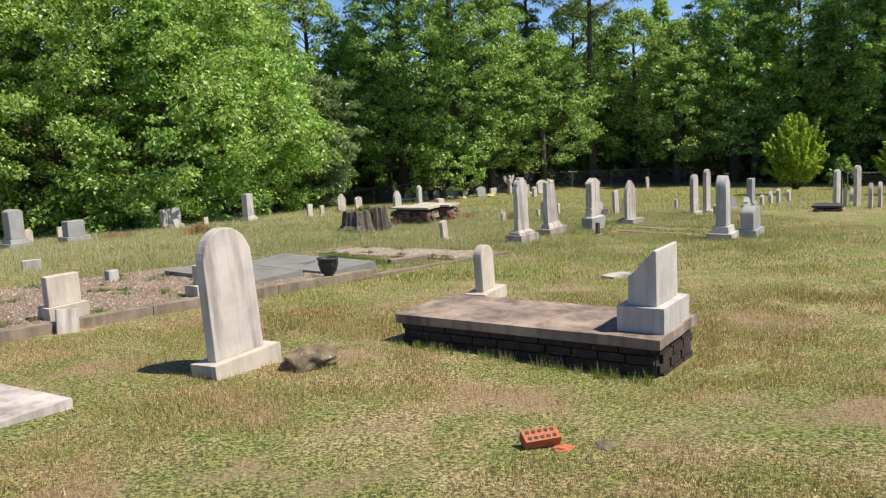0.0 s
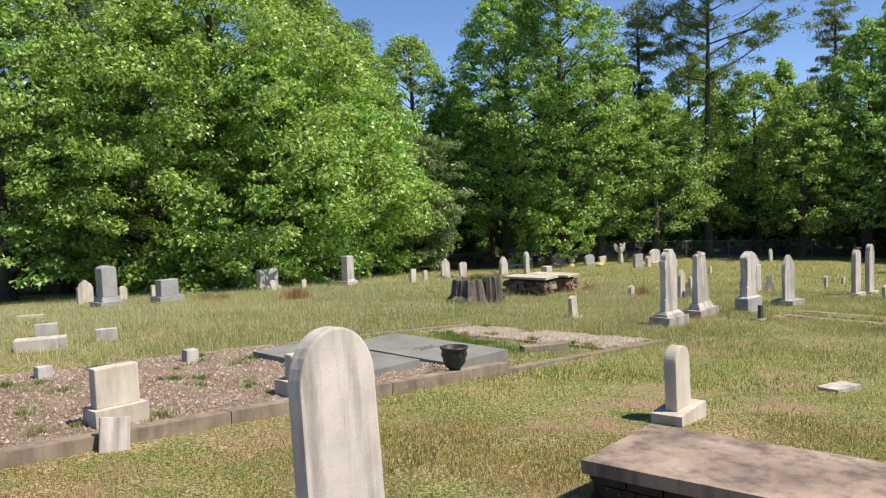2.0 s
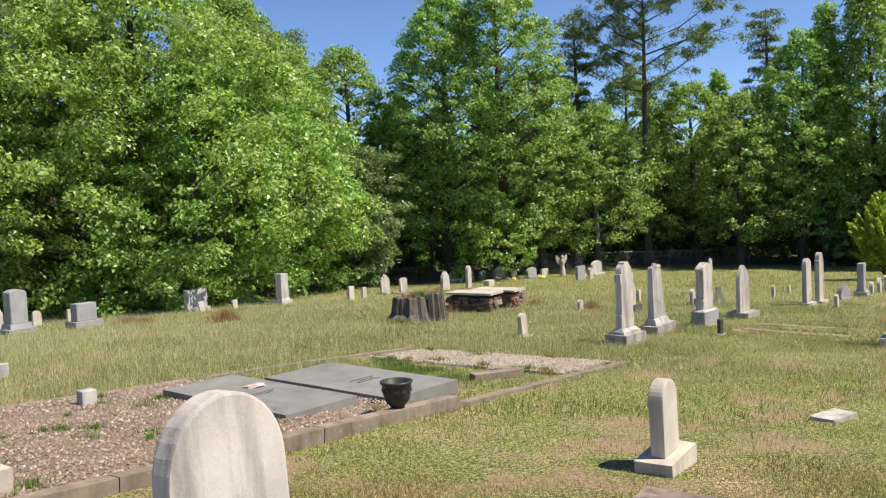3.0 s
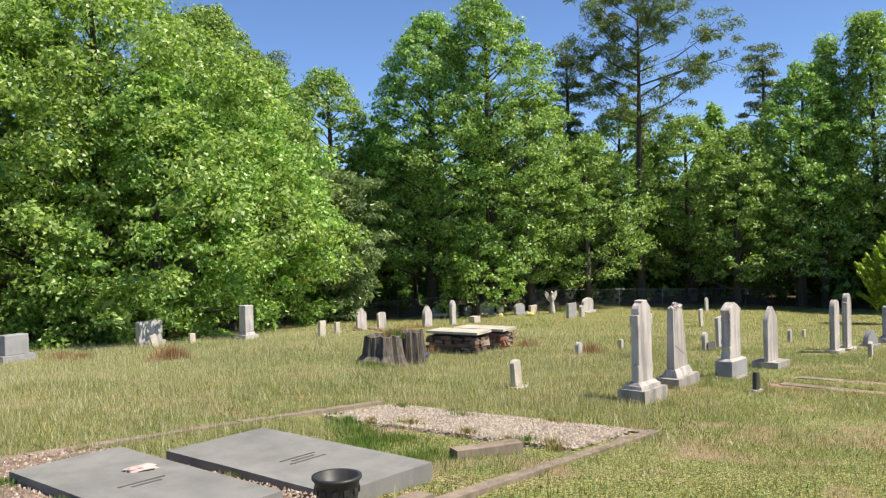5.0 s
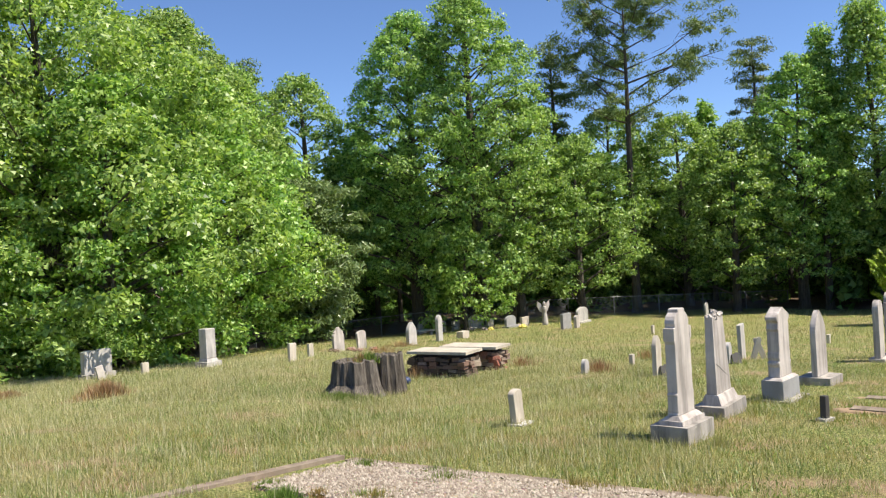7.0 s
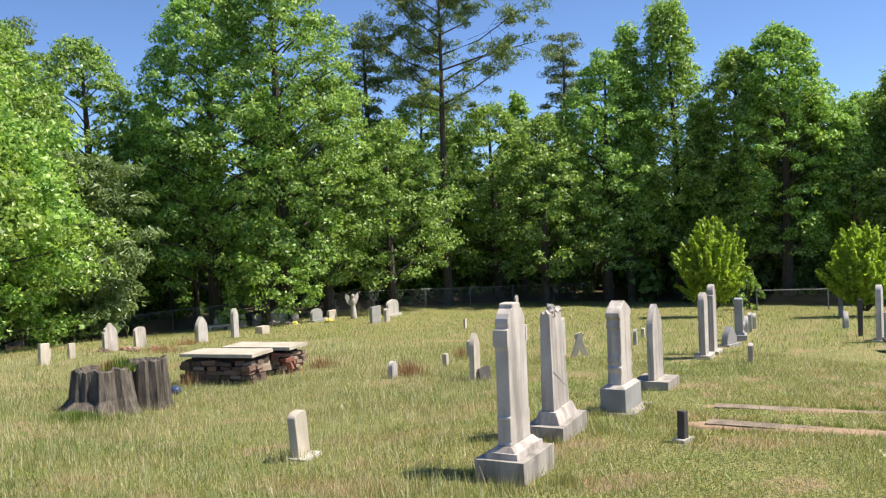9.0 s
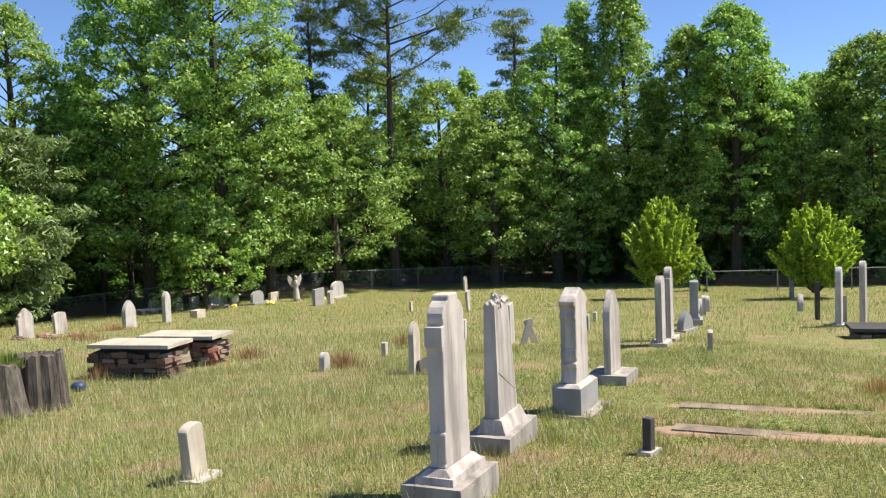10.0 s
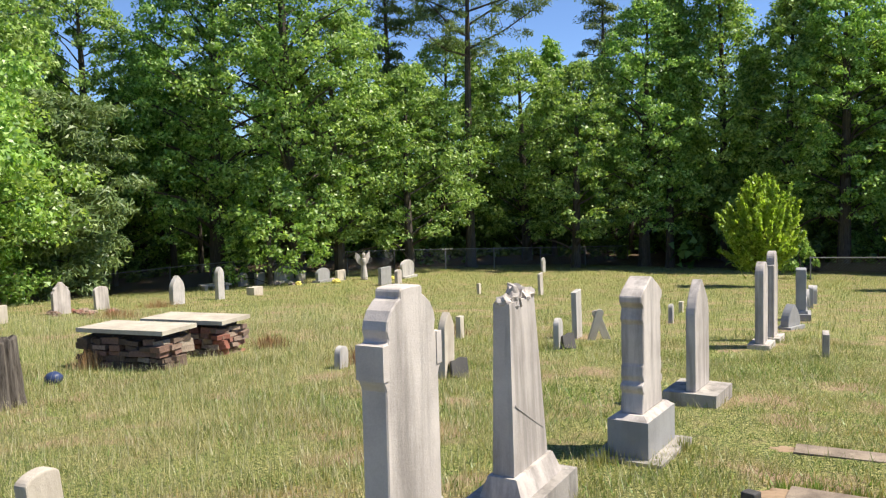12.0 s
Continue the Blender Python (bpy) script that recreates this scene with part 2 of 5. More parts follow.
def plain_mat(name, c, rough=0.5, metal=0.0):
    m, n, l, b = mat(name, rough)
    b.inputs["Metallic"].default_value = metal
    f = noise_tex(n, l, coords(n, l), 25.0, 4)
    l.new(ramp(n, l, f, ((0.3, tuple(x * 0.75 for x in c)), (0.7, c))), b.inputs["Base Color"])
    return m


STEEL = plain_mat("galvanised_steel", (0.26, 0.265, 0.27), 0.55, 0.4)
URN = plain_mat("dark_metal", (0.05, 0.05, 0.05), 0.45, 0.3)
PETAL = plain_mat("faded_petals", (0.55, 0.42, 0.38), 0.8)
YELLOW = plain_mat("yellow_petals", (0.75, 0.62, 0.15), 0.8)
INK = plain_mat("cut_lettering", (0.10, 0.095, 0.09), 0.9)
BLUE = plain_mat("blue_plastic", (0.04, 0.06, 0.14), 0.4)


# ---- shaping helpers ----
def gy(y):
    a = min(y, 38.0)
    m = min(max(y - 38.0, 0.0), 16.0)
    return -0.0512 * a - 0.000296 * a * a - 0.0737 * m + 0.0517 * m * m / 32 - 0.022 * max(y - 54.0, 0.0)


def g(x, y):
    """The height of the ground."""
    fall = min(max(4.5 - x, 0.0), 13.0) * 0.085
    k = min(max((y - 41.0) / 14.0, 0.0), 1.0)
    return 0.135 - 0.0292 * min(max(x, -40.0), 40.0) + gy(y) - fall * k * k * (3 - 2 * k) - 0.055 * max(-3.5 - max(x, -22.0), 0.0) * min(max((y - 14.0) / 8.0, 0.0), 1.0) - 0.09 * math.exp(-(((x - 1.6) / 1.6) ** 2 + ((y - 5.2) / 1.5) ** 2)) - 0.09 * math.exp(-(((x - 2.6) / 1.1) ** 2 + ((y - 16.4) / 1.2) ** 2)) - 0.15 * math.exp(-((x / 1.8) ** 2 + ((y - 22.0) / 5.0) ** 2))


def link_mesh(name, bm, material, parent=None, smooth=False):
    me = bpy.data.meshes.new(name)
    bm.to_mesh(me)
    bm.free()
    if material:
        me.materials.append(material)
    if smooth:
        me.polygons.foreach_set("use_smooth", [True] * len(me.polygons))
    ob = new(name, me)
    ob.parent = parent
    return ob


def part(name, bm, material, parent, label="", smooth=False):
    ob = link_mesh(name, bm, material, parent, smooth)
    return tagged(ob, label) if label else ob


def thing(name, m, label, category, group=""):
    e = new(name)
    e.empty_display_size = 0.2
    e.matrix_world = m
    return tagged(e, label, category, group)


def soften(bm, off, seg=1):
    es = [e for e in bm.edges if len(e.link_faces) == 2 and e.calc_face_angle(0) > 0.5]
    bmesh.ops.bevel(bm, geom=es, offset=off, segments=seg, profile=0.6, affect="EDGES", clamp_overlap=True)


def worn(bm, amp, scale, seed=0.0):
    for v in bm.verts:
        p = v.co * scale + Vector((seed, seed * 2, 0))
        v.co += Vector((noise.noise(p), noise.noise(p + Vector((9, 0, 0))), noise.noise(p + Vector((0, 9, 0))))) * amp


def block(w, t, h, z=0.0, bev=0.012, top=None, cut=0, x=0.0, y=0.0, seed=0.0, amp=0.004):
    """A block w wide (x), t deep (y), h high from z; top: its size at the top as (w, t)."""
    bm = bmesh.new()
    tw, tt = top or (w, t)
    vs = [bm.verts.new((sx * a / 2 + x, sy * b / 2 + y, zz)) for zz, a, b in ((z, w, t), (z + h, tw, tt)) for sx, sy in ((-1, -1), (1, -1), (1, 1), (-1, 1))]
    for f in ((3, 2, 1, 0), (4, 5, 6, 7), (0, 1, 5, 4), (1, 2, 6, 5), (2, 3, 7, 6), (3, 0, 4, 7)):
        bm.faces.new([vs[i] for i in f])
    if bev:
        soften(bm, bev, 2)
    if cut:
        bmesh.ops.subdivide_edges(bm, edges=[e for e in bm.edges if e.calc_length() > 0.12], cuts=cut, use_grid_fill=True)
        worn(bm, amp, 6.0, seed + w * 7)
    return bm


def outline(w, h, kind):
    """The outline of a tablet's face in x and z, from the lower left, counter-clockwise."""
    r = w / 2
    pts = [(-r, 0), (r, 0)]
    if kind == "round":
        s = h - r
        pts += [(r * math.cos(a), s + r * math.sin(a)) for a in np.linspace(0, math.pi, 17)]
    elif kind == "segment":
        s = h - 0.22 * w
        pts += [(r * math.cos(a), s + 0.22 * w * math.sin(a)) for a in np.linspace(0, math.pi, 13)]
    elif kind == "gothic":
        s = h - 0.75 * w
        right = [(r * (1 - u ** 1.9), s + 0.75 * w * u) for u in np.linspace(0, 1, 8)]
        pts += right + [(-x, z) for x, z in reversed(right[:-1])]
    elif kind == "point":
        s = h - 0.35 * w
        pts += [(r, s), (0.03 * w, h), (-0.03 * w, h), (-r, s)]
    elif kind == "shoulder":
        s = h - 0.55 * w
        right = [(r, s), (0.86 * r, s + 0.02 * w), (0.84 * r, s + 0.10 * w)] + [(0.84 * r * math.cos(a), s + 0.10 * w + 0.45 * w * math.sin(a)) for a in np.linspace(0.15, math.pi / 2, 7)]
        pts += right + [(-x, z) for x, z in reversed(right[:-1])]
    elif kind == "ogee":
        s = h - 0.50 * w
        right = [(r, s), (0.80 * r, s + 0.12 * w), (0.80 * r, s + 0.2 * w), (0.35 * r, s + 0.36 * w), (0.16 * r, s + 0.45 * w), (0.03 * r, h)]
        pts += right + [(-x, z) for x, z in reversed(right)]
    elif kind == "twin":
        right = [(r, h * 0.93)] + [(0.5 * r + 0.5 * r * math.cos(a), h * 0.93 + 0.07 * h * math.sin(a)) for a in np.linspace(0.2, math.pi - 0.1, 8)] + [(0.03 * r, h * 0.90)]
        pts += right + [(-x, z) for x, z in reversed(right)]
    elif kind == "broken":
        pts += [(r, h), (r * 0.2, h * 0.99), (-r * 0.1, h * 0.93), (-r * 0.45, h * 0.80), (-r, h * 0.72)]
    else:
        pts += [(r, h * 0.995), (-r, h)]
    return pts


def tablet(w, t, h, kind, z=0.0, bev=0.008, seed=0.0, taper=1.0):
    bm = bmesh.new()
    pts = outline(w, h, kind)
    rings = []
    for y in (-t / 2, t / 2):
        rings.append([bm.verts.new((x * (1 + (taper - 1) * zz / h), y, zz + z)) for x, zz in pts])
    bm.faces.new(rings[0])
    bm.faces.new(list(reversed(rings[1])))
    for i in range(len(pts)):
        j = (i + 1) % len(pts)
        bm.faces.new((rings[0][j], rings[0][i], rings[1][i], rings[1][j]))
    bmesh.ops.recalc_face_normals(bm, faces=bm.faces[:])
    if bev:
        soften(bm, bev, 2)
    worn(bm, min(0.006, t * 0.05), 4.0, seed)
    return bm


def ball(r, seed, squash=(1, 1, 1), amp=0.25, sub=2, scale=1.6):
    bm = bmesh.new()
    bmesh.ops.create_icosphere(bm, subdivisions=sub, radius=1)
    for v in bm.verts:
        k = 1 + amp * noise.noise(v.co * scale + Vector((seed * 3.7, seed, -seed)))
        v.co = Vector((v.co.x * squash[0], v.co.y * squash[1], v.co.z * squash[2])) * r * k
    return bm


def lathe(profile, n=24, cx=0.0, cy=0.0):
    bm = bmesh.new()
    rings = [[bm.verts.new((cx + r * math.cos(2 * math.pi * i / n), cy + r * math.sin(2 * math.pi * i / n), z)) for i in range(n)] for r, z in profile]
    for a, b in zip(rings, rings[1:]):
        for i in range(n):
            bm.faces.new((a[i], a[(i + 1) % n], b[(i + 1) % n], b[i]))
    bm.faces.new(list(reversed(rings[0])))
    bm.faces.new(rings[-1])
    return bm


def tube(bm, path, radii, n=6):
    rings = []
    for i, (p, r) in enumerate(zip(path, radii)):
        d = (path[min(i + 1, len(path) - 1)] - path[max(i - 1, 0)]).normalized()
        a = d.orthogonal().normalized()
        b = d.cross(a)
        rings.append([bm.verts.new(p + (a * math.cos(2 * math.pi * k / n) + b * math.sin(2 * math.pi * k / n)) * r) for k in range(n)])
    for a, b in zip(rings, rings[1:]):
        # join each ring to the next at the turn that fits best
        s = min(range(n), key=lambda q: (b[q].co - a[0].co).length)
        for k in range(n):
            bm.faces.new((a[k], a[(k + 1) % n], b[(k + 1 + s) % n], b[(k + s) % n]))
    return bm


def raw_mesh(name, verts, tris, material, parent=None):
    """One mesh out of arrays of corners and triangles (or quads)."""
    me = bpy.data.meshes.new(name)
    k = tris.shape[1]
    me.vertices.add(len(verts)), me.loops.add(tris.size), me.polygons.add(len(tris))
    me.vertices.foreach_set("co", np.asarray(verts, np.float32).ravel())
    me.loops.foreach_set("vertex_index", np.asarray(tris, np.int32).ravel())
    me.polygons.foreach_set("loop_start", np.arange(0, tris.size, k, dtype=np.int32))
    me.update(calc_edges=True)
    me.materials.append(material)
    ob = new(name, me)
    ob.parent = parent
    return ob


def at(x, y, rot=55.0, up=0.0, tilt=0.0, lean=0.0):
    """The pose of a thing on the ground; rot: the turn of its face's width; tilt and lean: its degrees out of plumb."""
    return pose(x, y, g(x, y) + up, tilt, lean, rot)


# ---- ground ----
def meadow(name, xs, ys, material, lift=0.0, rough=0.03):
    X, Y = np.meshgrid(xs, ys)
    bm_v = [(x, y, g(x, y) + lift + rough * noise.noise(Vector((x * 0.6, y * 0.6, 0))) + 0.4 * rough * noise.noise(Vector((x * 2.3, y * 2.3, 5)))) for x, y in zip(X.ravel(), Y.ravel())]
    nx = len(xs)
    q = np.array([(j * nx + i, j * nx + i + 1, (j + 1) * nx + i + 1, (j + 1) * nx + i) for j in range(len(ys) - 1) for i in range(nx - 1)])
    ob = raw_mesh(name, np.array(bm_v), q, material)
    ob.data.polygons.foreach_set("use_smooth", [True] * len(q))
    return ob


gx = np.concatenate([np.linspace(-400, -34, 14), np.arange(-30, -10, 1.0), np.arange(-10, 12, 0.3), np.arange(12, 40, 1.0), np.linspace(44, 400, 14)])
gyy = np.concatenate([np.linspace(-300, -12, 12), np.arange(-10, 0, 1.0), np.arange(0, 26, 0.3), np.arange(26, 62, 1.0), np.linspace(66, 600, 16)])
tagged(meadow("ground", gx, gyy, GROUND), "mown meadow of green and straw-coloured grass", "ground", kind="structure")


# ---- fence ----
def fence_run(points, label, height=1.06, span=3.0):
    """Chain-link fence along ground points: posts, rails and woven wire, one thing for each straight run."""
    for (x0, y0), (x1, y1) in zip(points, points[1:]):
        length = math.hypot(x1 - x0, y1 - y0)
        n = max(1, round(length / span))
        e = thing("chain_link_fence", pose(x0, y0, g(x0, y0)), label, "fence", "boundary fence")
        loc = lambda u, h: Vector((u * (x1 - x0), u * (y1 - y0), g(x0 + u * (x1 - x0), y0 + u * (y1 - y0)) - g(x0, y0) + h))
        for i in range(n + 1):
            bm = tube(bmesh.new(), [loc(i / n, -0.1), loc(i / n, height + 0.03), loc(i / n, height + 0.05)], [0.03, 0.03, 0.012], 8)
            part("post", bm, STEEL, e)
        part("top_rail", tube(bmesh.new(), [loc(i / n, height) for i in range(n + 1)], [0.02] * (n + 1), 6), STEEL, e)
        vs, fs = [], []
        step, w = 0.12, 0.0035
        k = int(length / step)
        for i in range(k):
            for d in (1, -1):
                a, b = i / k, min(max((i + d * height / step) / k, 0), 1)
                hb = height * abs(b - a) * k * step / height
                p, q = loc(a, 0.03), loc(b, min(hb, height))
                s = len(vs)
                vs += [p + Vector((w, 0, -w)), q + Vector((w, 0, -w)), q + Vector((-w, 0, w)), p + Vector((-w, 0, w))]
                fs.append((s, s + 1, s + 2, s + 3))
        tagged(raw_mesh("woven_wire", np.array([v[:] for v in vs]), np.array(fs), STEEL, e), kind="stuff")


fence_run([(-27.0, 45.5), (-8.2, 52.4), (-1.7, 52.0), (3.7, 53.2), (8.8, 56.2), (22.5, 58.3)], "grey galvanised chain-link fence along the edge of the wood")
fence_run([(23.9, 44.0), (36.0, 35.5)], "grey galvanised chain-link fence behind two saplings", 0.92)


# ---- gravestones ----
def headstone(x, y, w, t, h, kind, material, label, rot=55.0, base=None, tilt=0.0, lean=0.0, base_mat=None, up=0.0, group="gravestones", sink=0.04, taper=1.0):
    """An upright stone. base: (width, depth, height) of its plinth."""
    seed = x * 1.7 + y
    if not base:
        ob = link_mesh("headstone", tablet(w, t, h + sink, kind, -sink, min(0.012, t * 0.12), seed, taper), material)
        ob.matrix_world = at(x, y, rot, up, tilt, lean)
        return tagged(ob, label, "gravestone", group)
    e = thing("headstone", at(x, y, rot, up, tilt, lean), label, "gravestone", group)
    bw, bt, bh = base
    part("tablet", tablet(w, t, h - bh, kind, bh - 0.002, min(0.012, t * 0.12), seed, taper), material, e)
    part("plinth", block(bw, bt, bh + sink, -sink, 0.012, cut=2, seed=seed), base_mat or material, e)
    return e


def die_monument(x, y, w, t, h, base, material, label, kind="flat", rot=55.0, mid=None, base_mat=None):
    """A thick die on one or two stepped bases."""
    e = thing("monument", at(x, y, rot), label, "gravestone", "gravestones")
    bw, bt, bh = base
    z = bh
    part("base", block(bw, bt, bh + 0.05, -0.05, 0.015, cut=2, seed=x), base_mat or material, e)
    if mid:
        part("step", block(mid[0], mid[1], mid[2], z, 0.02, (mid[0] * 0.94, mid[1] * 0.9)), material, e)
        z += mid[2]
    part("die", tablet(w, t, h - z, kind, z, 0.02, x), material, e)
    return e


# large round-topped headstone with its leaning weight of marble
headstone(-1.10, 5.80, 0.49, 0.09, 1.08, "round", MARBLE, "tall round-topped white marble headstone with grey run-off streaks", base=(0.66, 0.26, 0.13), base_mat=MARBLE_WARM, tilt=-1.5, lean=-1.5, taper=0.95)
headstone(1.05, 8.72, 0.27, 0.10, 0.62, "round", MARBLE_WARM, "small round-topped cream marble headstone on a square plinth", base=(0.48, 0.26, 0.12), lean=-3.5)
headstone(-3.32, 8.22, 0.35, 0.11, 0.45, "flat", MARBLE_WARM, "square-topped cream marble headstone in the gravel plot", base=(0.42, 0.23, 0.14), up=0.05, rot=50)
headstone(-2.16, 9.50, 0.32, 0.11, 0.38, "flat", MARBLE_WARM, "square-topped cream marble headstone beside the kerb", base=(0.46, 0.24, 0.15), up=0.05, rot=50)
headstone(-3.02, 7.52, 0.20, 0.06, 0.24, "flat", MARBLE, "small white footstone leaning against the kerb", rot=30, tilt=-18, lean=6)


# raised grave slab with a broken monument
def raised_slab():
    e = thing("raised_grave", pose(1.27, 6.32, -0.2375, 0, 0, -36.5), "raised brick grave with a stained concrete top slab", "grave")
    L, W, H = 2.32, 0.86, 0.17
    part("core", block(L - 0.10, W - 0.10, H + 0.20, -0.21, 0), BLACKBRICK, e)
    part("top_slab", block(L, W, 0.075, H, 0.012, cut=5, seed=3.0, amp=0.006), SLABTOP, e)
    master = None
    rnd = random.Random(5)
    for row in range(5):
        for side in range(4):
            run = L if side < 2 else W
            n = int((run - 0.06) / 0.215)
            for i in range(n):
                u = -run / 2 + 0.05 + (i + 0.5 + (0.25 if row % 2 else 0)) * (run - 0.1) / (n + 0.25)
                if master is None:
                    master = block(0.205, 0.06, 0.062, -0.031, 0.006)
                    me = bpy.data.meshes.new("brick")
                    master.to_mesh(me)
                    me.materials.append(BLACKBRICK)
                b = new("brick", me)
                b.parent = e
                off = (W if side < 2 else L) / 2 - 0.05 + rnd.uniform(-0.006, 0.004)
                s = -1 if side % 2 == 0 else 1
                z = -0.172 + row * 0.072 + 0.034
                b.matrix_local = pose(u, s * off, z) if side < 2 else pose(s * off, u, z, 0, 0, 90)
    return e


raised_slab()
_c = Vector((2.04, 5.74))
_m = thing("broken_monument", pose(_c.x, _c.y, 0.0075, 0, 0, 53.5), "broken grey marble monument with a sloping fractured top", "gravestone", "gravestones")
part("plinth", block(0.56, 0.36, 0.19, 0, 0.012, cut=2), MARBLE_GREY, _m)
bm = bmesh.new()
prof = [(-0.11, 0.19), (-0.11, 0.60), (-0.085, 0.605), (-0.06, 0.57), (-0.01, 0.52), (0.05, 0.45), (0.09, 0.42), (0.11, 0.415), (0.11, 0.19)]
rings = [[bm.verts.new((x, y, z)) for y, z in prof] for x in (-0.23, 0.23)]
bm.faces.new(rings[0]), bm.faces.new(list(reversed(rings[1])))
for i in range(len(prof)):
    j = (i + 1) % len(prof)
    bm.faces.new((rings[0][j], rings[0][i], rings[1][i], rings[1][j]))
bmesh.ops.recalc_face_normals(bm, faces=bm.faces[:])
soften(bm, 0.008, 2)
part("die", bm, MARBLE_GREY, _m)


# ---- the row of tall monuments ----
def stepped(e, sizes, material, base_mat):
    z = -0.06
    for i, (name, w, t, h, top) in enumerate(sizes):
        part(name, block(w, t, h + (0.06 if i == 0 else 0), z, 0.015, top, cut=2 if i == 0 else 0, seed=w), base_mat if i == 0 else material, e)
        z += h + (0.06 if i == 0 else 0)
    return z


def monument_one():
    e = thing("monument", at(2.56, 16.74, 47), "tall grey-white marble monument with a stepped peaked top", "gravestone", "tall monuments")
    z = stepped(e, (("base", 0.62, 0.40, 0.19, None), ("step", 0.53, 0.26, 0.045, (0.52, 0.25)), ("moulding", 0.49, 0.21, 0.04, (0.43, 0.13))), MARBLE, BASE)
    # cut sides: a foot, a narrower shaft, square shoulders and an arched head
    half = [(0.205, 0), (0.205, 0.015), (0.192, 0.03), (0.198, 0.045), (0.198, 0.19), (0.203, 0.20), (0.203, 0.215), (0.186, 0.225), (0.184, 0.71), (0.19, 0.725), (0.20, 0.74), (0.20, 0.865), (0.194, 0.875), (0.165, 0.878), (0.162, 0.89), (0.172, 0.92), (0.162, 0.955), (0.138, 0.99), (0.10, 1.018), (0.078, 1.028), (0.078, 1.055), (0.066, 1.063), (0, 1.066)]
    pts = half + [(-a, h) for a, h in reversed(half[:-1])]
    bm = bmesh.new()
    rings = [[bm.verts.new((a * 0.96, y, h + z)) for a, h in pts] for y in (-0.055, 0.055)]
    bm.faces.new(rings[0]), bm.faces.new(list(reversed(rings[1])))
    for i in range(len(pts)):
        j = (i + 1) % len(pts)
        bm.faces.new((rings[0][j], rings[0][i], rings[1][i], rings[1][j]))
    bmesh.ops.recalc_face_normals(bm, faces=bm.faces[:])
    soften(bm, 0.005)
    part("shaft", bm, MARBLE, e)
    for s in (-1, 1):
        part("shoulder", block(0.035, 0.118, 0.125, z + 0.748, 0.005), MARBLE, e).location.x = s * 0.180


def monument_two():
    e = thing("monument", at(3.37, 17.86, 47, 0, 0, -3.0), "leaning white marble obelisk with a broken ragged tip", "gravestone", "tall monuments")
    z = stepped(e, (("base", 0.64, 0.36, 0.16, None), ("step", 0.50, 0.24, 0.11, (0.45, 0.16))), MARBLE, BASE)
    part("shaft", block(0.41, 0.12, 0.87, z, 0.008, (0.29, 0.09)), MARBLE, e)
    rnd = random.Random(12)
    tip = bmesh.new()
    for k in range(9):
        # shards of the snapped head, steeper towards the middle
        x = -0.125 + 0.031 * k
        shard = ball(0.05, k * 1.7, (0.7, 0.8, 0.5 + 0.9 * (1 - abs(x) / 0.13)), 0.7, 2, 2.6)
        bmesh.ops.translate(shard, verts=shard.verts, vec=(x, rnd.uniform(-0.02, 0.02), z + 0.865 + rnd.uniform(0, 0.02)))
        me = bpy.data.meshes.new("shard")
        shard.to_mesh(me)
        shard.free()
        tip.from_mesh(me)
        bpy.data.meshes.remove(me)
    part("broken_tip", tip, MARBLE, e, "jagged broken white tip")
    crack = part("crack", block(0.385, 0.118, 0.007, -0.0035, 0.002), BASE, e, "dark slanting crack")
    crack.matrix_local = pose(0.01, 0, z + 0.25, 0, 33, 0)


def monument_three():
    e = thing("monument", at(4.52, 18.85, 46), "tall white marble monument with scrolled sides on a granite base", "gravestone", "tall monuments")
    part("ground_slab", block(0.70, 0.47, 0.10, -0.06, 0.01, cut=2), BASE, e)
    part("base", block(0.57, 0.27, 0.24, 0.04, 0.012), GRANITE, e)
    part("step", block(0.56, 0.26, 0.03, 0.28, 0.012, (0.48, 0.19)), MARBLE, e)
    prof = [(0.43, 0), (0.40, 0.10), (0.37, 0.17), (0.42, 0.20), (0.43, 0.24), (0.36, 0.27), (0.40, 0.32), (0.38, 0.40), (0.36, 0.42), (0.37, 0.62), (0.36, 0.76), (0.40, 0.80), (0.37, 0.86), (0.35, 0.90), (0.44, 0.95), (0.44, 1.0)]
    bm = bmesh.new()
    sil = [(w * 0.49, z) for w, z in prof] + [(0.30 / 2, 1.06), (0.1, 1.09), (0.04, 1.13), (0, 1.15)]
    pts = sil + [(-a, z) for a, z in reversed(sil[:-1])]
    rings = [[bm.verts.new((a, y, z * 0.76 + 0.31)) for a, z in pts] for y in (-0.075, 0.075)]
    bm.faces.new(rings[0]), bm.faces.new(list(reversed(rings[1])))
    for i in range(len(pts)):
        j = (i + 1) % len(pts)
        bm.faces.new((rings[0][j], rings[0][i], rings[1][i], rings[1][j]))
    bmesh.ops.recalc_face_normals(bm, faces=bm.faces[:])
    soften(bm, 0.006)
    part("die", bm, MARBLE, e)


monument_one(), monument_two(), monument_three()
headstone(5.80, 20.42, 0.44, 0.085, 1.09, "gothic", MARBLE, "tall pointed white marble headstone on a broad low base", base=(0.56, 0.46, 0.13), base_mat=BASE, rot=46, group="tall monuments")
headstone(8.56, 23.72, 0.36, 0.11, 1.16, "round", MARBLE, "tall slim round-topped white marble headstone", base=(0.5, 0.28, 0.08), rot=48, group="tall monuments")
headstone(9.20, 24.45, 0.36, 0.11, 1.30, "shoulder", MARBLE, "tall slim shouldered white marble headstone", base=(0.5, 0.28, 0.08), rot=48, group="tall monuments")
headstone(10.5, 25.9, 0.42, 0.14, 0.42, "gothic", GRANITE, "low grey granite headstone with pointed top", base=(0.5, 0.26, 0.06), rot=30)
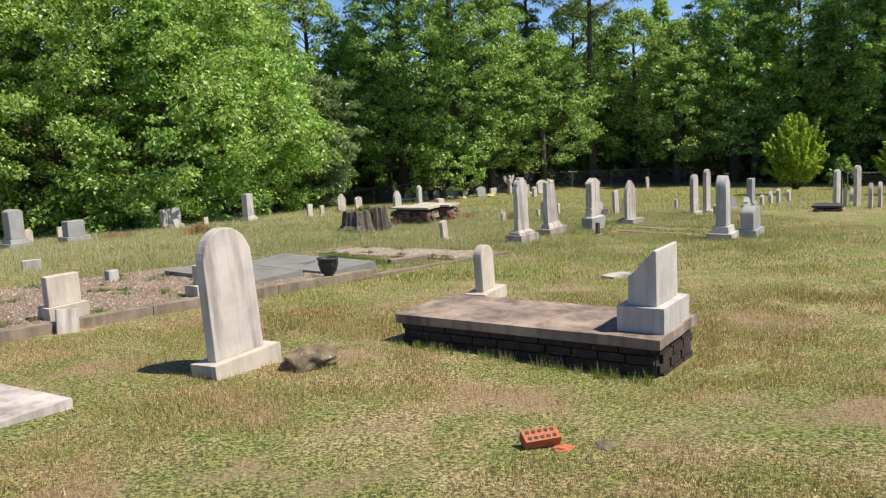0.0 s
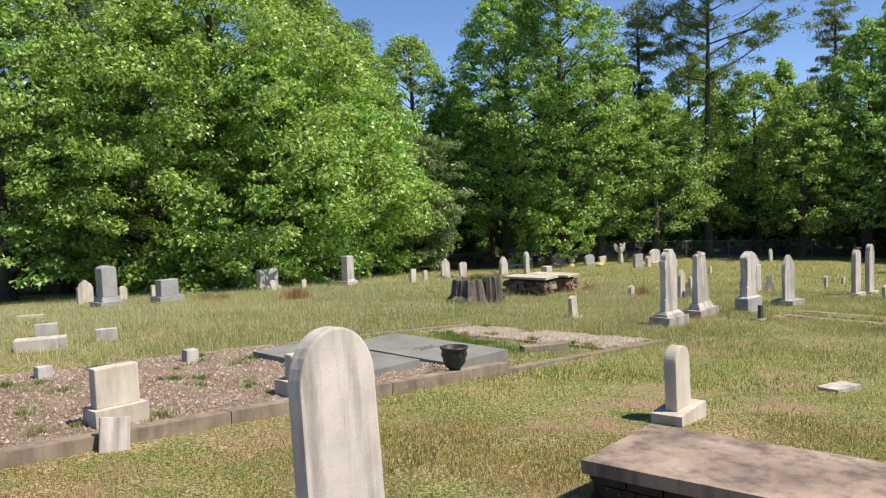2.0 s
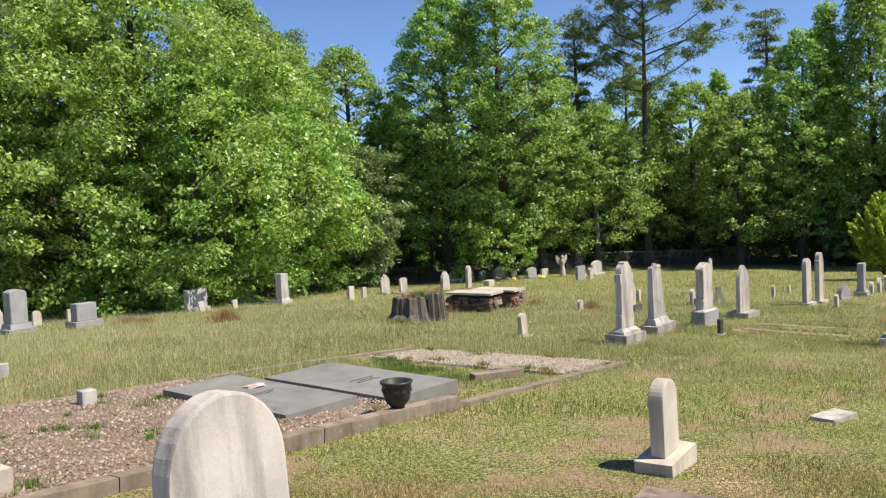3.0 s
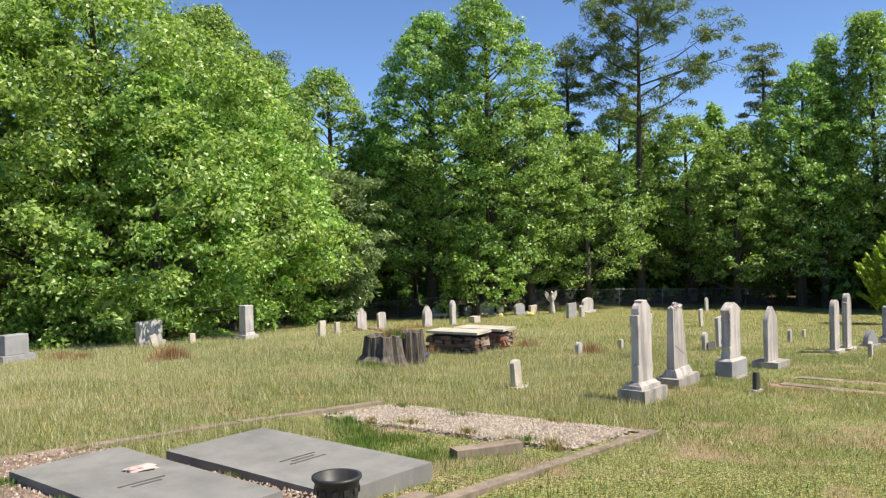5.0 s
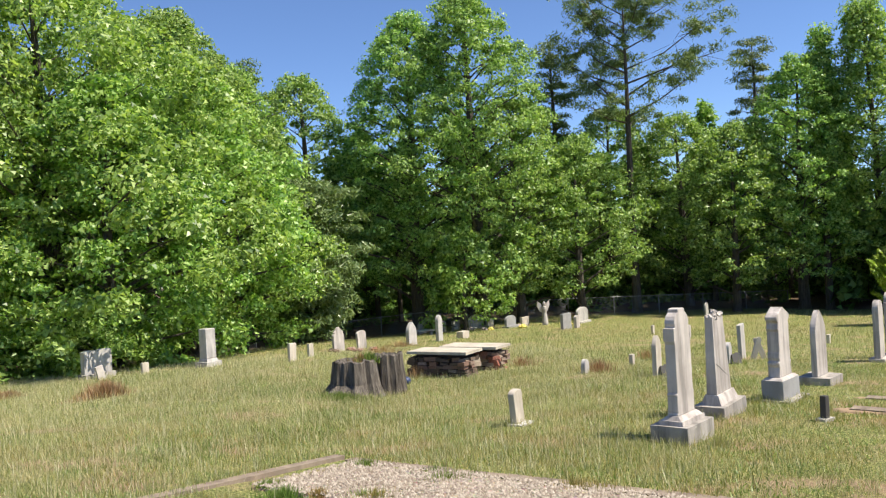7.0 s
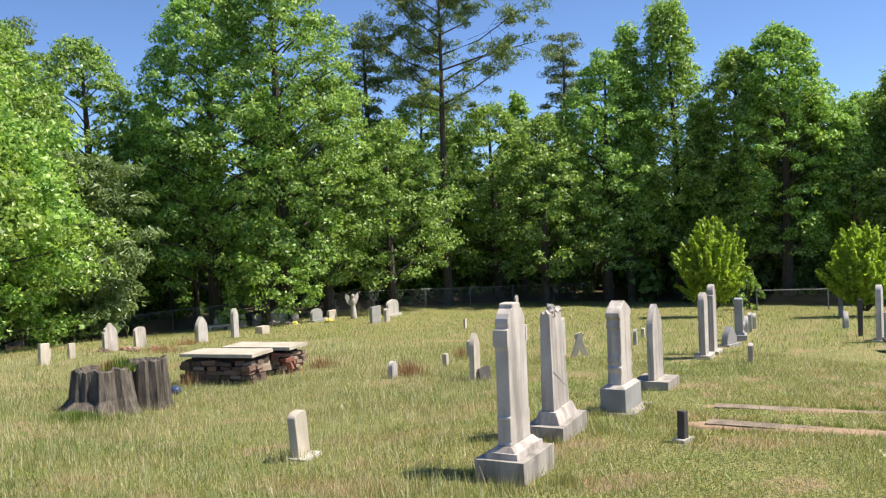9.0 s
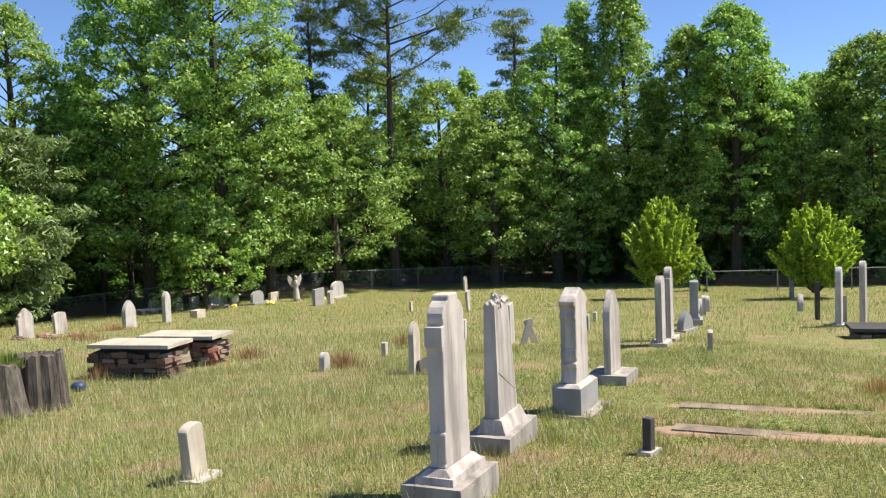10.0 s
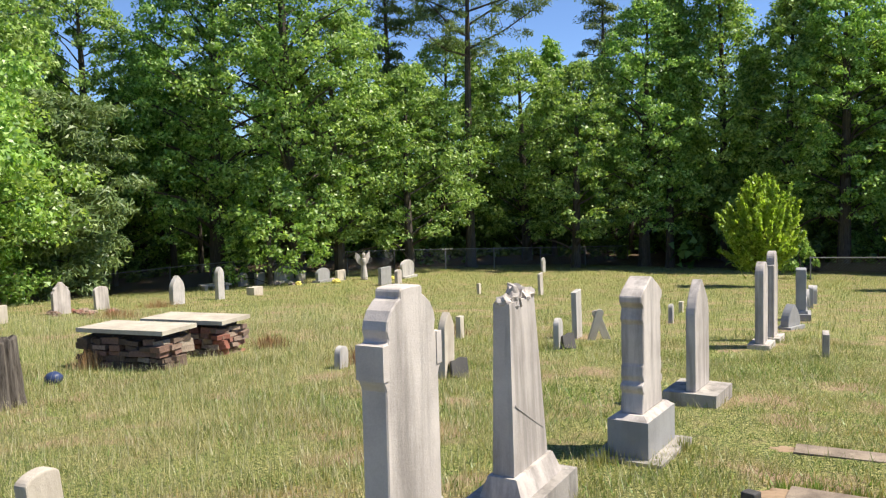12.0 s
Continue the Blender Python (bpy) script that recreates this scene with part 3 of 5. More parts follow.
die_monument(11.75, 27.4, 0.46, 0.18, 0.95, (0.62, 0.34, 0.14), GRANITE, "dark granite die monument with pale flat top", "flat", mid=(0.52, 0.24, 0.06))
for i, (x, y, h) in enumerate(((12.6, 28.5, 0.36), (13.3, 29.4, 0.46), (13.9, 30.1, 0.50), (14.8, 31.2, 0.44))):
    headstone(x, y, 0.30, 0.10, h, ("round", "gothic", "segment", "round")[i], MARBLE_GREY, "small grey weathered headstone in a receding row")

# monuments by the right of the path's start
die_monument(6.15, 15.15, 0.30, 0.20, 1.20, (0.62, 0.46, 0.13), MARBLE_GREY, "tall narrow grey marble monument on stepped bases", "gothic", mid=(0.46, 0.32, 0.12))
die_monument(6.80, 15.45, 0.62, 0.24, 0.60, (0.72, 0.36, 0.16), GRANITE, "grey granite die with a low segmental top", "segment")
headstone(7.2, 16.6, 0.30, 0.09, 0.72, "ogee", MARBLE_GREY, "small grey ogee-topped headstone behind a granite die")

# posts and slabs on the east side
headstone(14.2, 25.2, 0.34, 0.11, 1.28, "round", MARBLE, "tall round-topped pale headstone by a brick box grave", rot=40)
headstone(13.5, 25.1, 0.30, 0.11, 1.18, "round", MARBLE_GREY, "tall grey-green lichened headstone", base=(0.42, 0.24, 0.05), rot=40)
headstone(13.95, 25.45, 0.16, 0.09, 0.58, "flat", MARBLE_WARM, "short square cream marker post")
headstone(14.5, 26.8, 0.14, 0.10, 0.84, "flat", SLATE, "dark narrow post with a pale cap")
headstone(16.3, 29.4, 0.36, 0.12, 0.46, "gothic", MARBLE_GREY, "small grey headstone among fieldstones")
headstone(13.9, 23.9, 0.31, 0.10, 0.76, "gothic", MARBLE, "white pointed headstone by the far row")
headstone(14.5, 24.45, 0.31, 0.10, 0.77, "gothic", MARBLE, "white pointed headstone by the far row")
headstone(21.6, 35.9, 0.3, 0.14, 0.8, "point", MARBLE_GREY, "grey square post with a pointed cap")

# scattered small markers: place, width, height, top, stone, tilt, lean
SMALL = (
    (1.03, 17.95, 0.20, 0.42, "segment", MARBLE_WARM, 0, -7, "short cream footstone with a rounded top"),
    (2.95, 23.45, 0.20, 0.27, "round", MARBLE_GREY, 0, 4, "short grey footstone in long grass"),
    (4.18, 24.86, 0.13, 0.23, "flat", MARBLE_WARM, 0, 0, "tiny cream marker in long grass"),
    (3.98, 22.45, 0.27, 0.70, "gothic", MARBLE_WARM, 0, 2, "slim pointed headstone with dark side"),
    (5.05, 26.3, 0.16, 0.34, "flat", MARBLE_WARM, 0, 0, "short cream marker post"),
    (6.81, 25.9, 0.34, 0.72, "flat", MARBLE_GREY, 0, -4, "plain tilted grey slab headstone"),
    (5.99, 24.5, 0.24, 0.42, "round", MARBLE_GREY, 0, 0, "small grey headstone with a broken slate beside it"),
    (9.31, 27.7, 0.18, 0.34, "round", MARBLE_GREY, 0, 3, "small dark weathered marker"),
    (10.68, 29.9, 0.18, 0.23, "flat", MARBLE_WARM, 0, 0, "tiny reddish marker stone"),
    (8.85, 22.80, 0.20, 0.30, "flat", MARBLE, 0, -8, "short white leaning marker"),
    (10.5, 38.4, 0.34, 0.68, "flat", MARBLE, 0, -6, "white leaning slab headstone far down the meadow"),
    (8.9, 39.8, 0.2, 0.34, "flat", MARBLE_WARM, 0, 0, "small cream marker far down the meadow"),
    (15.7, 53.2, 0.5, 0.75, "round", MARBLE_GREY, 0, 0, "grey headstone before the dark wood"),
    (-12.4, 28.3, 0.27, 0.46, "round", MARBLE_WARM, 0, 0, "small cream marker beside a grey monument"),
    (-10.9, 27.2, 0.24, 0.47, "flat", MARBLE_WARM, 0, 0, "small cream marker beside a grey monument"),
    (-6.93, 30.0, 0.20, 0.30, "flat", MARBLE_WARM, 0, 0, "small cream marker near the wood"),
    (-3.25, 30.2, 0.25, 0.47, "flat", MARBLE_WARM, 0, 2, "square cream marker post"),
    (-3.53, 32.14, 0.15, 0.26, "flat", MARBLE_WARM, 0, 0, "tiny cream marker in the grass"),
    (-3.0, 32.1, 0.19, 0.37, "flat", MARBLE_WARM, 0, 0, "square cream marker post"),
)
for x, y, w, h, k, mt, ti, le, lb in SMALL:
    headstone(x, y, w, 0.08, h, k, mt, lb, tilt=ti, lean=le)
_f = link_mesh("footstone_base", block(0.30, 0.20, 0.06, -0.03, 0.012, cut=1), MARBLE_GREY)
_f.matrix_world = at(1.05, 17.93, 55)
tagged(_f, "flat cream stone slab under a footstone", "stone base")

# west side
die_monument(-11.3, 24.9, 0.45, 0.34, 1.15, (0.74, 0.60, 0.15), GRANITE, "upright grey granite block monument", "segment", mid=(0.58, 0.46, 0.13))
headstone(-13.2, 27.4, 0.50, 0.10, 0.74, "ogee", MARBLE, "white marble headstone with peaked shoulders")
die_monument(-9.86, 25.6, 0.58, 0.30, 0.66, (0.80, 0.50, 0.19), GRANITE, "low grey granite die with sloped base", "flat")
headstone(-8.2, 30.2, 0.80, 0.16, 0.74, "twin", MARBLE_GREY, "grey double-lobed headstone for two", base=(0.88, 0.34, 0.14), base_mat=BASE)
headstone(-7.72, 29.2, 0.20, 0.06, 0.36, "flat", MARBLE, "small white stone leaning by a double headstone", lean=-14)
die_monument(-5.62, 31.2, 0.33, 0.28, 1.02, (0.52, 0.45, 0.14), MARBLE_GREY, "tall square grey marble pillar on a base", "flat", mid=(0.38, 0.33, 0.08))
headstone(-2.43, 34.6, 0.50, 0.08, 0.76, "ogee", MARBLE, "white marble headstone with a pointed ogee top")
headstone(-1.80, 36.1, 0.44, 0.08, 0.60, "segment", MARBLE, "white marble slab headstone among red stones", lean=-4)

# back row by the fence
BACK = (
    (-0.17, 38.0, 0.48, 0.80, "gothic", MARBLE_GREY, None), (0.38, 50.8, 0.66, 0.60, "segment", MARBLE, None), (0.88, 40.1, 0.30, 1.0, "gothic", MARBLE_GREY, None),
    (1.38, 50.8, 0.55, 0.60, "round", MARBLE, None), (2.07, 51.0, 0.58, 0.52, "flat", MARBLE, None), (3.12, 51.2, 1.35, 0.72, "segment", MARBLE_GREY, (1.5, 0.4, 0.1)),
    (3.85, 51.6, 0.6, 0.42, "segment", MARBLE, None), (4.67, 49.5, 0.95, 0.60, "segment", GRANITE, (1.1, 0.36, 0.1)), (5.51, 50.6, 0.7, 0.44, "flat", MARBLE_WARM, None),
    (6.89, 46.7, 0.90, 0.72, "flat", GRANITE, None), (7.55, 47.5, 0.40, 0.58, "segment", MARBLE, None), (8.60, 51.4, 1.25, 0.82, "segment", MARBLE_GREY, (1.4, 0.4, 0.1)),
)
for x, y, w, h, k, mt, b in BACK:
    headstone(x, y, w, 0.14, h, k, mt, {MARBLE_GREY: "pale grey headstone in the row by the fence", GRANITE: "grey granite headstone in the row by the fence", MARBLE: "white headstone in the row by the fence", MARBLE_WARM: "cream headstone in the row by the fence"}[mt], base=b, group="row by the fence")
_b = link_mesh("low_block", block(0.5, 0.3, 0.3, -0.03, 0.02, cut=1), MARBLE_WARM)
_b.matrix_world = at(1.9, 42.4)
tagged(_b, "low cream stone block in the grass", "gravestone")
_l = thing("table_grave", at(0.3, 49.0, 20), "pale flat slab on low supports by the fence", "grave")
part("slab", block(1.2, 0.6, 0.06, 0.2, 0.01), MARBLE, _l)
for s in (-1, 1):
    part("support", block(0.12, 0.5, 0.25, -0.04, 0.01, x=s * 0.42), MARBLE_GREY, _l)


def angel():
    bm = lathe([(0.16, 0), (0.17, 0.05), (0.12, 0.08), (0.17, 0.1), (0.14, 0.35), (0.10, 0.62), (0.13, 0.80), (0.11, 0.92), (0.05, 0.96), (0.08, 1.02), (0.085, 1.10), (0.05, 1.17), (0.0, 1.19)], 14)
    for s in (-1, 1):
        v = [bm.verts.new((s * a, 0.06 + d, z)) for a, z, d in ((0.05, 0.90, 0), (0.20, 1.12, 0), (0.34, 1.22, 0.02), (0.36, 1.0, 0.03), (0.24, 0.72, 0.02), (0.06, 0.60, 0))]
        w = [bm.verts.new(p.co + Vector((0, 0.04, 0))) for p in v]
        bm.faces.new(v), bm.faces.new(list(reversed(w)))
        for i in range(6):
            bm.faces.new((v[i], v[(i + 1) % 6], w[(i + 1) % 6], w[i]))
    bmesh.ops.recalc_face_normals(bm, faces=bm.faces[:])
    ob = link_mesh("statue", bm, MARBLE, smooth=False)
    ob.matrix_world = at(6.55, 50.6, 20)
    tagged(ob, "pale winged stone statue by the fence", "statue")


angel()


# ---- brick and stone box tombs ----
def stone_tomb(x, y, L, W, H, rot, label, seed, lid=None):
    e = thing("box_tomb", at(x, y, rot), label, "tomb", "box tombs")
    part("core", block(L - 0.16, W - 0.16, H, -0.05, 0), BLACKBRICK, e)
    part("lid", block(L + 0.12, W + 0.12, 0.055, H - 0.05, 0.012, cut=3, seed=seed), lid or LEDGER_PALE, e, "dark lid" if lid else "pale stone lid")
    rnd = random.Random(seed)
    meshes = []
    for k in range(6):
        bm = block(rnd.uniform(0.13, 0.30), 0.14, rnd.uniform(0.05, 0.08), -0.04, 0.016)
        worn(bm, 0.026, 5.0, k * 3.1)
        me = bpy.data.meshes.new("stone")
        bm.to_mesh(me)
        bm.free()
        me.materials.append(FIELDSTONE if "red" in label else FIELDSTONE_DARK)
        meshes.append(me)
    rows = int((H - 0.09) / 0.074)
    for r in range(rows + 1):
        for side in range(4):
            run = L if side < 2 else W
            u = -run / 2 + rnd.uniform(0.05, 0.12)
            while u < run / 2 - 0.06:
                me = rnd.choice(meshes)
                o = new("stone", me)
                o.parent = e
                off = (W if side < 2 else L) / 2 - 0.06 + rnd.uniform(-0.03, 0.03)
                s = -1 if side % 2 == 0 else 1
                m = pose(u, s * off, r * 0.074, rnd.uniform(-8, 8), rnd.uniform(-4, 4), rnd.uniform(-14, 14))
                o.matrix_local = m if side < 2 else Matrix.Rotation(radians(90), 4, "Z") @ m
                u += rnd.uniform(0.16, 0.26)
    return e


stone_tomb(0.49, 25.15, 1.24, 0.56, 0.52, -33, "box tomb of dark fieldstone with a pale slab lid", 4)
stone_tomb(1.16, 26.07, 1.24, 0.56, 0.51, -33, "box tomb of red fieldstone with a pale slab lid", 9)


def stump():
    e = thing("tree_stump", at(-0.88, 22.45, 0), "old hollow grey tree stump with weeds on top", "stump")
    for cx, cy, r, h, flare in ((-0.22, -0.05, 0.36, 0.58, 0.25), (0.30, 0.28, 0.25, 0.60, 0.10)):
        bm = bmesh.new()
        n = 40
        rings = []
        for k, (z, f) in enumerate(((-0.1, 1 + flare * 2.2), (0.05, 1 + flare), (0.22, 1.08), (0.42, 1.0), (h, 0.95), (h + 0.02, 0.85), (h - 0.06, 0.6))):
            ring = []
            for i in range(n):
                a = 2 * math.pi * i / n
                rr = r * f * (1 + 0.10 * math.sin(a * 7 + cx * 5) + 0.06 * math.sin(a * 15) + 0.12 * noise.noise(Vector((math.cos(a) * 1.5, math.sin(a) * 1.5, cx * 9))))
                if flare > 0.2 and k < 2:
                    rr *= 1 + 0.5 * max(0, math.cos(a - math.pi - 0.7)) ** 3
                jag = 0.05 * noise.noise(Vector((math.cos(a) * 3, math.sin(a) * 3, 4 + cx))) if k >= 4 else 0
                ring.append(bm.verts.new((cx + rr * math.cos(a), cy + rr * math.sin(a), z + jag)))
            rings.append(ring)
        for a, b in zip(rings, rings[1:]):
            for i in range(n):
                bm.faces.new((a[i], a[(i + 1) % n], b[(i + 1) % n], b[i]))
        bm.faces.new(rings[-1])
        part("trunk", bm, STUMP, e)


stump()


# ---- kerbed grave plot ----
PD, PN = Vector((0.634, 0.773)), Vector((-0.773, 0.634))
P0 = Vector((-3.62, 7.06))
PLOT_L, PLOT_W = 8.75, 3.6
PROT = math.degrees(math.atan2(PD.y, PD.x))


def plot(u, v):
    p = P0 + PD * u + PN * v
    return p.x, p.y


def kerb(u0, v0, u1, v1, h, w, label):
    """A kerb in lengths that follow the ground."""
    a, b = Vector(plot(u0, v0)), Vector(plot(u1, v1))
    L = (b - a).length
    n = max(1, round(L / 2.0))
    e = thing("kerb", pose(a.x, a.y, g(*a)), label, "kerb", "plot kerbs")
    rot = math.degrees(math.atan2((b - a).y, (b - a).x))
    for i in range(n):
        c = a.lerp(b, (i + 0.5) / n)
        p, q = a.lerp(b, i / n), a.lerp(b, (i + 1) / n)
        pitch = -math.degrees(math.atan2(g(*q) - g(*p), L / n))
        o = part("kerb_length", block(L / n - 0.006, w, h + 0.1, -0.1, 0.015, cut=4, seed=i + u0), CONCRETE, e)
        o.matrix_local = pose(c.x - a.x, c.y - a.y, g(*c) - g(*a), 0, pitch, rot)


kerb(5.2, 0, PLOT_L, 0, 0.035, 0.12, "weathered brown concrete kerb of a grave plot")
kerb(0, 0, 5.2, 0, 0.11, 0.14, "weathered brown concrete kerb of a grave plot")
kerb(0, PLOT_W, PLOT_L, PLOT_W, 0.03, 0.12, "weathered brown concrete kerb of a grave plot")
kerb(0, 0.1, 0, PLOT_W - 0.1, 0.11, 0.14, "weathered brown concrete kerb of a grave plot")
kerb(PLOT_L, 0.1, PLOT_L, PLOT_W - 0.1, 0.012, 0.12, "weathered brown concrete kerb of a grave plot")


def gravel(u0, u1, v0, v1, material, pebbles, label, count, lift, seed):
    """A bed of gravel: the bed and loose pebbles upon it."""
    us, vs = np.linspace(u0, u1, 40), np.linspace(v0, v1, 30)
    pts = []
    for v in vs:
        for u in us:
            x, y = plot(u, v)
            edge = min(u - u0, u1 - u, v - v0, v1 - v)
            pts.append((x, y, g(x, y) + lift * min(1, edge / 0.15) - 0.03 * (edge < 0.01) + 0.012 * noise.noise(Vector((x * 2, y * 2, 1)))))
    q = np.array([(j * 40 + i, j * 40 + i + 1, (j + 1) * 40 + i + 1, (j + 1) * 40 + i) for j in range(29) for i in range(39)])
    ob = raw_mesh("gravel_bed", np.array(pts), q, material)
    tagged(ob, label, "gravel", kind="structure")
    rs = np.random.RandomState(seed)
    base = np.array([(1, 0, 0), (-0.5, 0.87, 0), (-0.5, -0.87, 0), (0.2, 0.1, 0.9)])
    tri = np.array([(0, 1, 3), (1, 2, 3), (2, 0, 3)])
    V, T = [], []
    for i in range(count):
        x, y = plot(rs.uniform(u0 + 0.02, u1 - 0.02), rs.uniform(v0 + 0.02, v1 - 0.02))
        a, s = rs.uniform(0, 6.3), rs.uniform(0.008, 0.022)
        c, sn = math.cos(a), math.sin(a)
        b = base * s * rs.uniform(0.6, 1.3, (4, 1))
        V.append(np.c_[b[:, 0] * c - b[:, 1] * sn + x, b[:, 0] * sn + b[:, 1] * c + y, b[:, 2] + g(x, y) + lift + 0.004])
        T.append(tri + 4 * i)
    tagged(raw_mesh("gravel", np.concatenate(V), np.concatenate(T), pebbles), "loose small gravel stones", "gravel", kind="stuff")


gravel(0.1, 4.9, 0.1, 3.5, GRAVEL, GRAVEL_STONE, "bed of pinkish-brown gravel inside the kerb", 16000, 0.045, 3)
gravel(7.4, 8.65, 0.15, 3.3, GRAVEL2, GRAVEL_PALE, "bed of pale grey gravel at the plot's end", 7000, 0.03, 4)


def ledger(x, y, L, W, H, rot, material, label, bars=0, pitch=0.0, roll=0.0):
    e = thing("ledger_stone", at(x, y, rot, 0, roll, pitch), label, "grave", "ledger stones")
    part("slab", block(L, W, H + 0.08, -0.08, 0.012, cut=4, seed=x, amp=0.004), material, e)
    for i in range(bars):
        part("lettering", block(0.018, 0.34 - 0.12 * (i % 2), 0.003, H + 0.001, 0, x=0.05 + 0.06 * i), INK, e, "worn line of lettering")
    return e


ledger(-2.25, 11.35, 1.98, 0.84, 0.13, -41.5, LEDGER, "dark grey ledger slab lying in the plot", 2)
ledger(-1.33, 12.15, 1.98, 0.96, 0.13, -41.5, LEDGER, "dark grey ledger slab with worn lettering", 3)
ledger(0.20, 12.80, 0.62, 0.16, 0.09, 22, CONCRETE, "fallen grey kerbstone in the grass")
ledger(2.88, 10.22, 0.36, 0.22, 0.035, 35, MARBLE, "small white flush marker in the lawn")
ledger(-2.93, 5.06, 1.8, 0.8, 0.05, -35, MARBLE, "white marble ledger slab with dark stains")
ledger(-6.36, 12.6, 0.62, 0.30, 0.15, 25, MARBLE, "low white marble block in long grass")
ledger(-7.0, 13.9, 0.30, 0.14, 0.20, 30, MARBLE_GREY, "low grey stone block in long grass")
ledger(-5.98, 13.66, 0.28, 0.16, 0.16, 30, MARBLE_GREY, "low grey stone block in long grass")
ledger(-7.3, 12.3, 0.40, 0.25, 0.09, 30, MARBLE, "low pale slab in long grass")
ledger(-10.1, 18.9, 0.5, 0.2, 0.08, 30, MARBLE_WARM, "low cream slab in long grass")
ledger(6.10, 18.03, 1.65, 0.20, 0.018, -41, CONCRETE, "sunken concrete grave kerb in the lawn")
ledger(5.45, 17.08, 1.75, 0.20, 0.018, -44, CONCRETE, "sunken concrete grave kerb in the lawn")
for u, v, h in ((1.55, 3.05, 0.13), (3.15, 2.95, 0.15)):
    x, y = plot(u, v)
    headstone(x, y, 0.15, 0.12, h, "flat", MARBLE_GREY, "short grey footstone in the gravel plot", rot=50, up=0.04)
headstone(4.21, 17.08, 0.07, 0.07, 0.27, "flat", SLATE, "short dark post on a small flat stone", base=(0.18, 0.12, 0.03), base_mat=MARBLE_GREY, rot=30)


def urn():
    e = thing("urn", at(-0.83, 10.52, 0, 0.05), "dark cast flower urn with a key-pattern band", "urn")
    prof = [(0.085, 0), (0.09, 0.02), (0.05, 0.05), (0.06, 0.07), (0.11, 0.13), (0.125, 0.20), (0.13, 0.27), (0.145, 0.285), (0.145, 0.30), (0.12, 0.30), (0.11, 0.18)]
    part("bowl", lathe(prof, 28), URN, e, smooth=True)
    for i in range(12):
        a = i * math.pi / 6
        o = part("key_relief", block(0.03, 0.008, 0.035, 0, 0.003), URN, e)
        o.matrix_local = pose(0.128 * math.cos(a), 0.128 * math.sin(a), 0.205, 0, 0, math.degrees(a) + 90)


urn()

# loose stones, a brick and flowers
def loose(name, x, y, r, squash, material, label, category, seed, up=0.0, amp=0.4):
    ob = link_mesh(name, ball(r, seed, squash, amp, 4, 2.0), material)
    ob.matrix_world = at(x, y, seed * 40, up)
    return tagged(ob, label, category)


loose("rock", -0.58, 5.85, 0.19, (1.2, 0.8, 0.5), ROCK, "rough brown rock beside a headstone", "rock", 1.0, 0.05)
loose("rock", 1.20, 3.80, 0.07, (1.3, 0.8, 0.25), ROCK, "small flat pale rock in the lawn", "rock", 2.0)


def brick():
    e = thing("perforated_brick", at(0.86, 3.86, 14, 0.02, 24, 0), "orange-red perforated brick lying in the grass", "brick")
    holes = [(cx, cy) for cx in (-0.07, -0.035, 0, 0.035, 0.07) for cy in (-0.022, 0.022)]
    part("body", block(0.20, 0.09, 0.062, 0, 0.006), BRICK, e)
    for cx, cy in holes:
        part("hole", lathe([(0.011, 0.0555), (0.0115, 0.0665)], 10, cx, cy), SLATE, e, "dark round core hole")
    loose("brick_fragment", 0.97, 3.79, 0.05, (1.2, 0.8, 0.4), BRICK, "broken piece of red brick", "brick", 5.0)


brick()
for k, (x, y) in enumerate(((4.10, 22.33), (6.12, 24.42))):
    ob = link_mesh("slate_fragment", tablet(0.22, 0.04, 0.24, "broken", 0, 0.004, k), SLATE)
    ob.matrix_world = at(x, y, 20, 0, -28, 14)
    tagged(ob, "dark broken slate leaning on a headstone", "stone fragment")
for s, tilt in ((-1, 18), (1, -22)):
    ob = link_mesh("leaning_slab", tablet(0.11, 0.06, 0.50, "round", -0.03, 0.006, s), MARBLE_WARM)
    ob.matrix_world = at(6.99 + s * 0.12, 25.48, -10, 0, 0, tilt)
    tagged(ob, "broken slab leaning against its other half", "stone fragment")
rp = random.Random(8)
for k in range(14):
    loose("red_stone", -2.2 + rp.uniform(-0.55, 0.9), 34.4 + rp.uniform(-0.4, 1.2), rp.uniform(0.07, 0.14), (1.3, 0.9, 0.6), FIELDSTONE, "red fieldstone in a heap at the foot of headstones", "rock", 10.0 + k, 0.03)
for k in range(9):
    loose("flower_cluster", rp.uniform(2.2, 8.0), rp.uniform(48.5, 50.5), rp.uniform(0.10, 0.18), (1, 1, 0.8), YELLOW if k % 2 else PETAL, "small bunch of faded artificial flowers", "flowers", 30.0 + k, 0.05)
loose("flower_cluster", -2.32, 11.62, 0.07, (1.5, 0.9, 0.4), PETAL, "withered pink flower lying on a ledger slab", "flowers", 50.0, 0.15)
loose("blue_pot", -0.3, 24.1, 0.10, (1, 1, 0.8), BLUE, "small dark blue pot by a box tomb", "pot", 52.0, 0.05, 0.05)
stone_tomb(12.1, 22.85, 0.65, 0.66, 0.20, 55, "low dark brick box grave by a tall headstone", 14, SLATE)


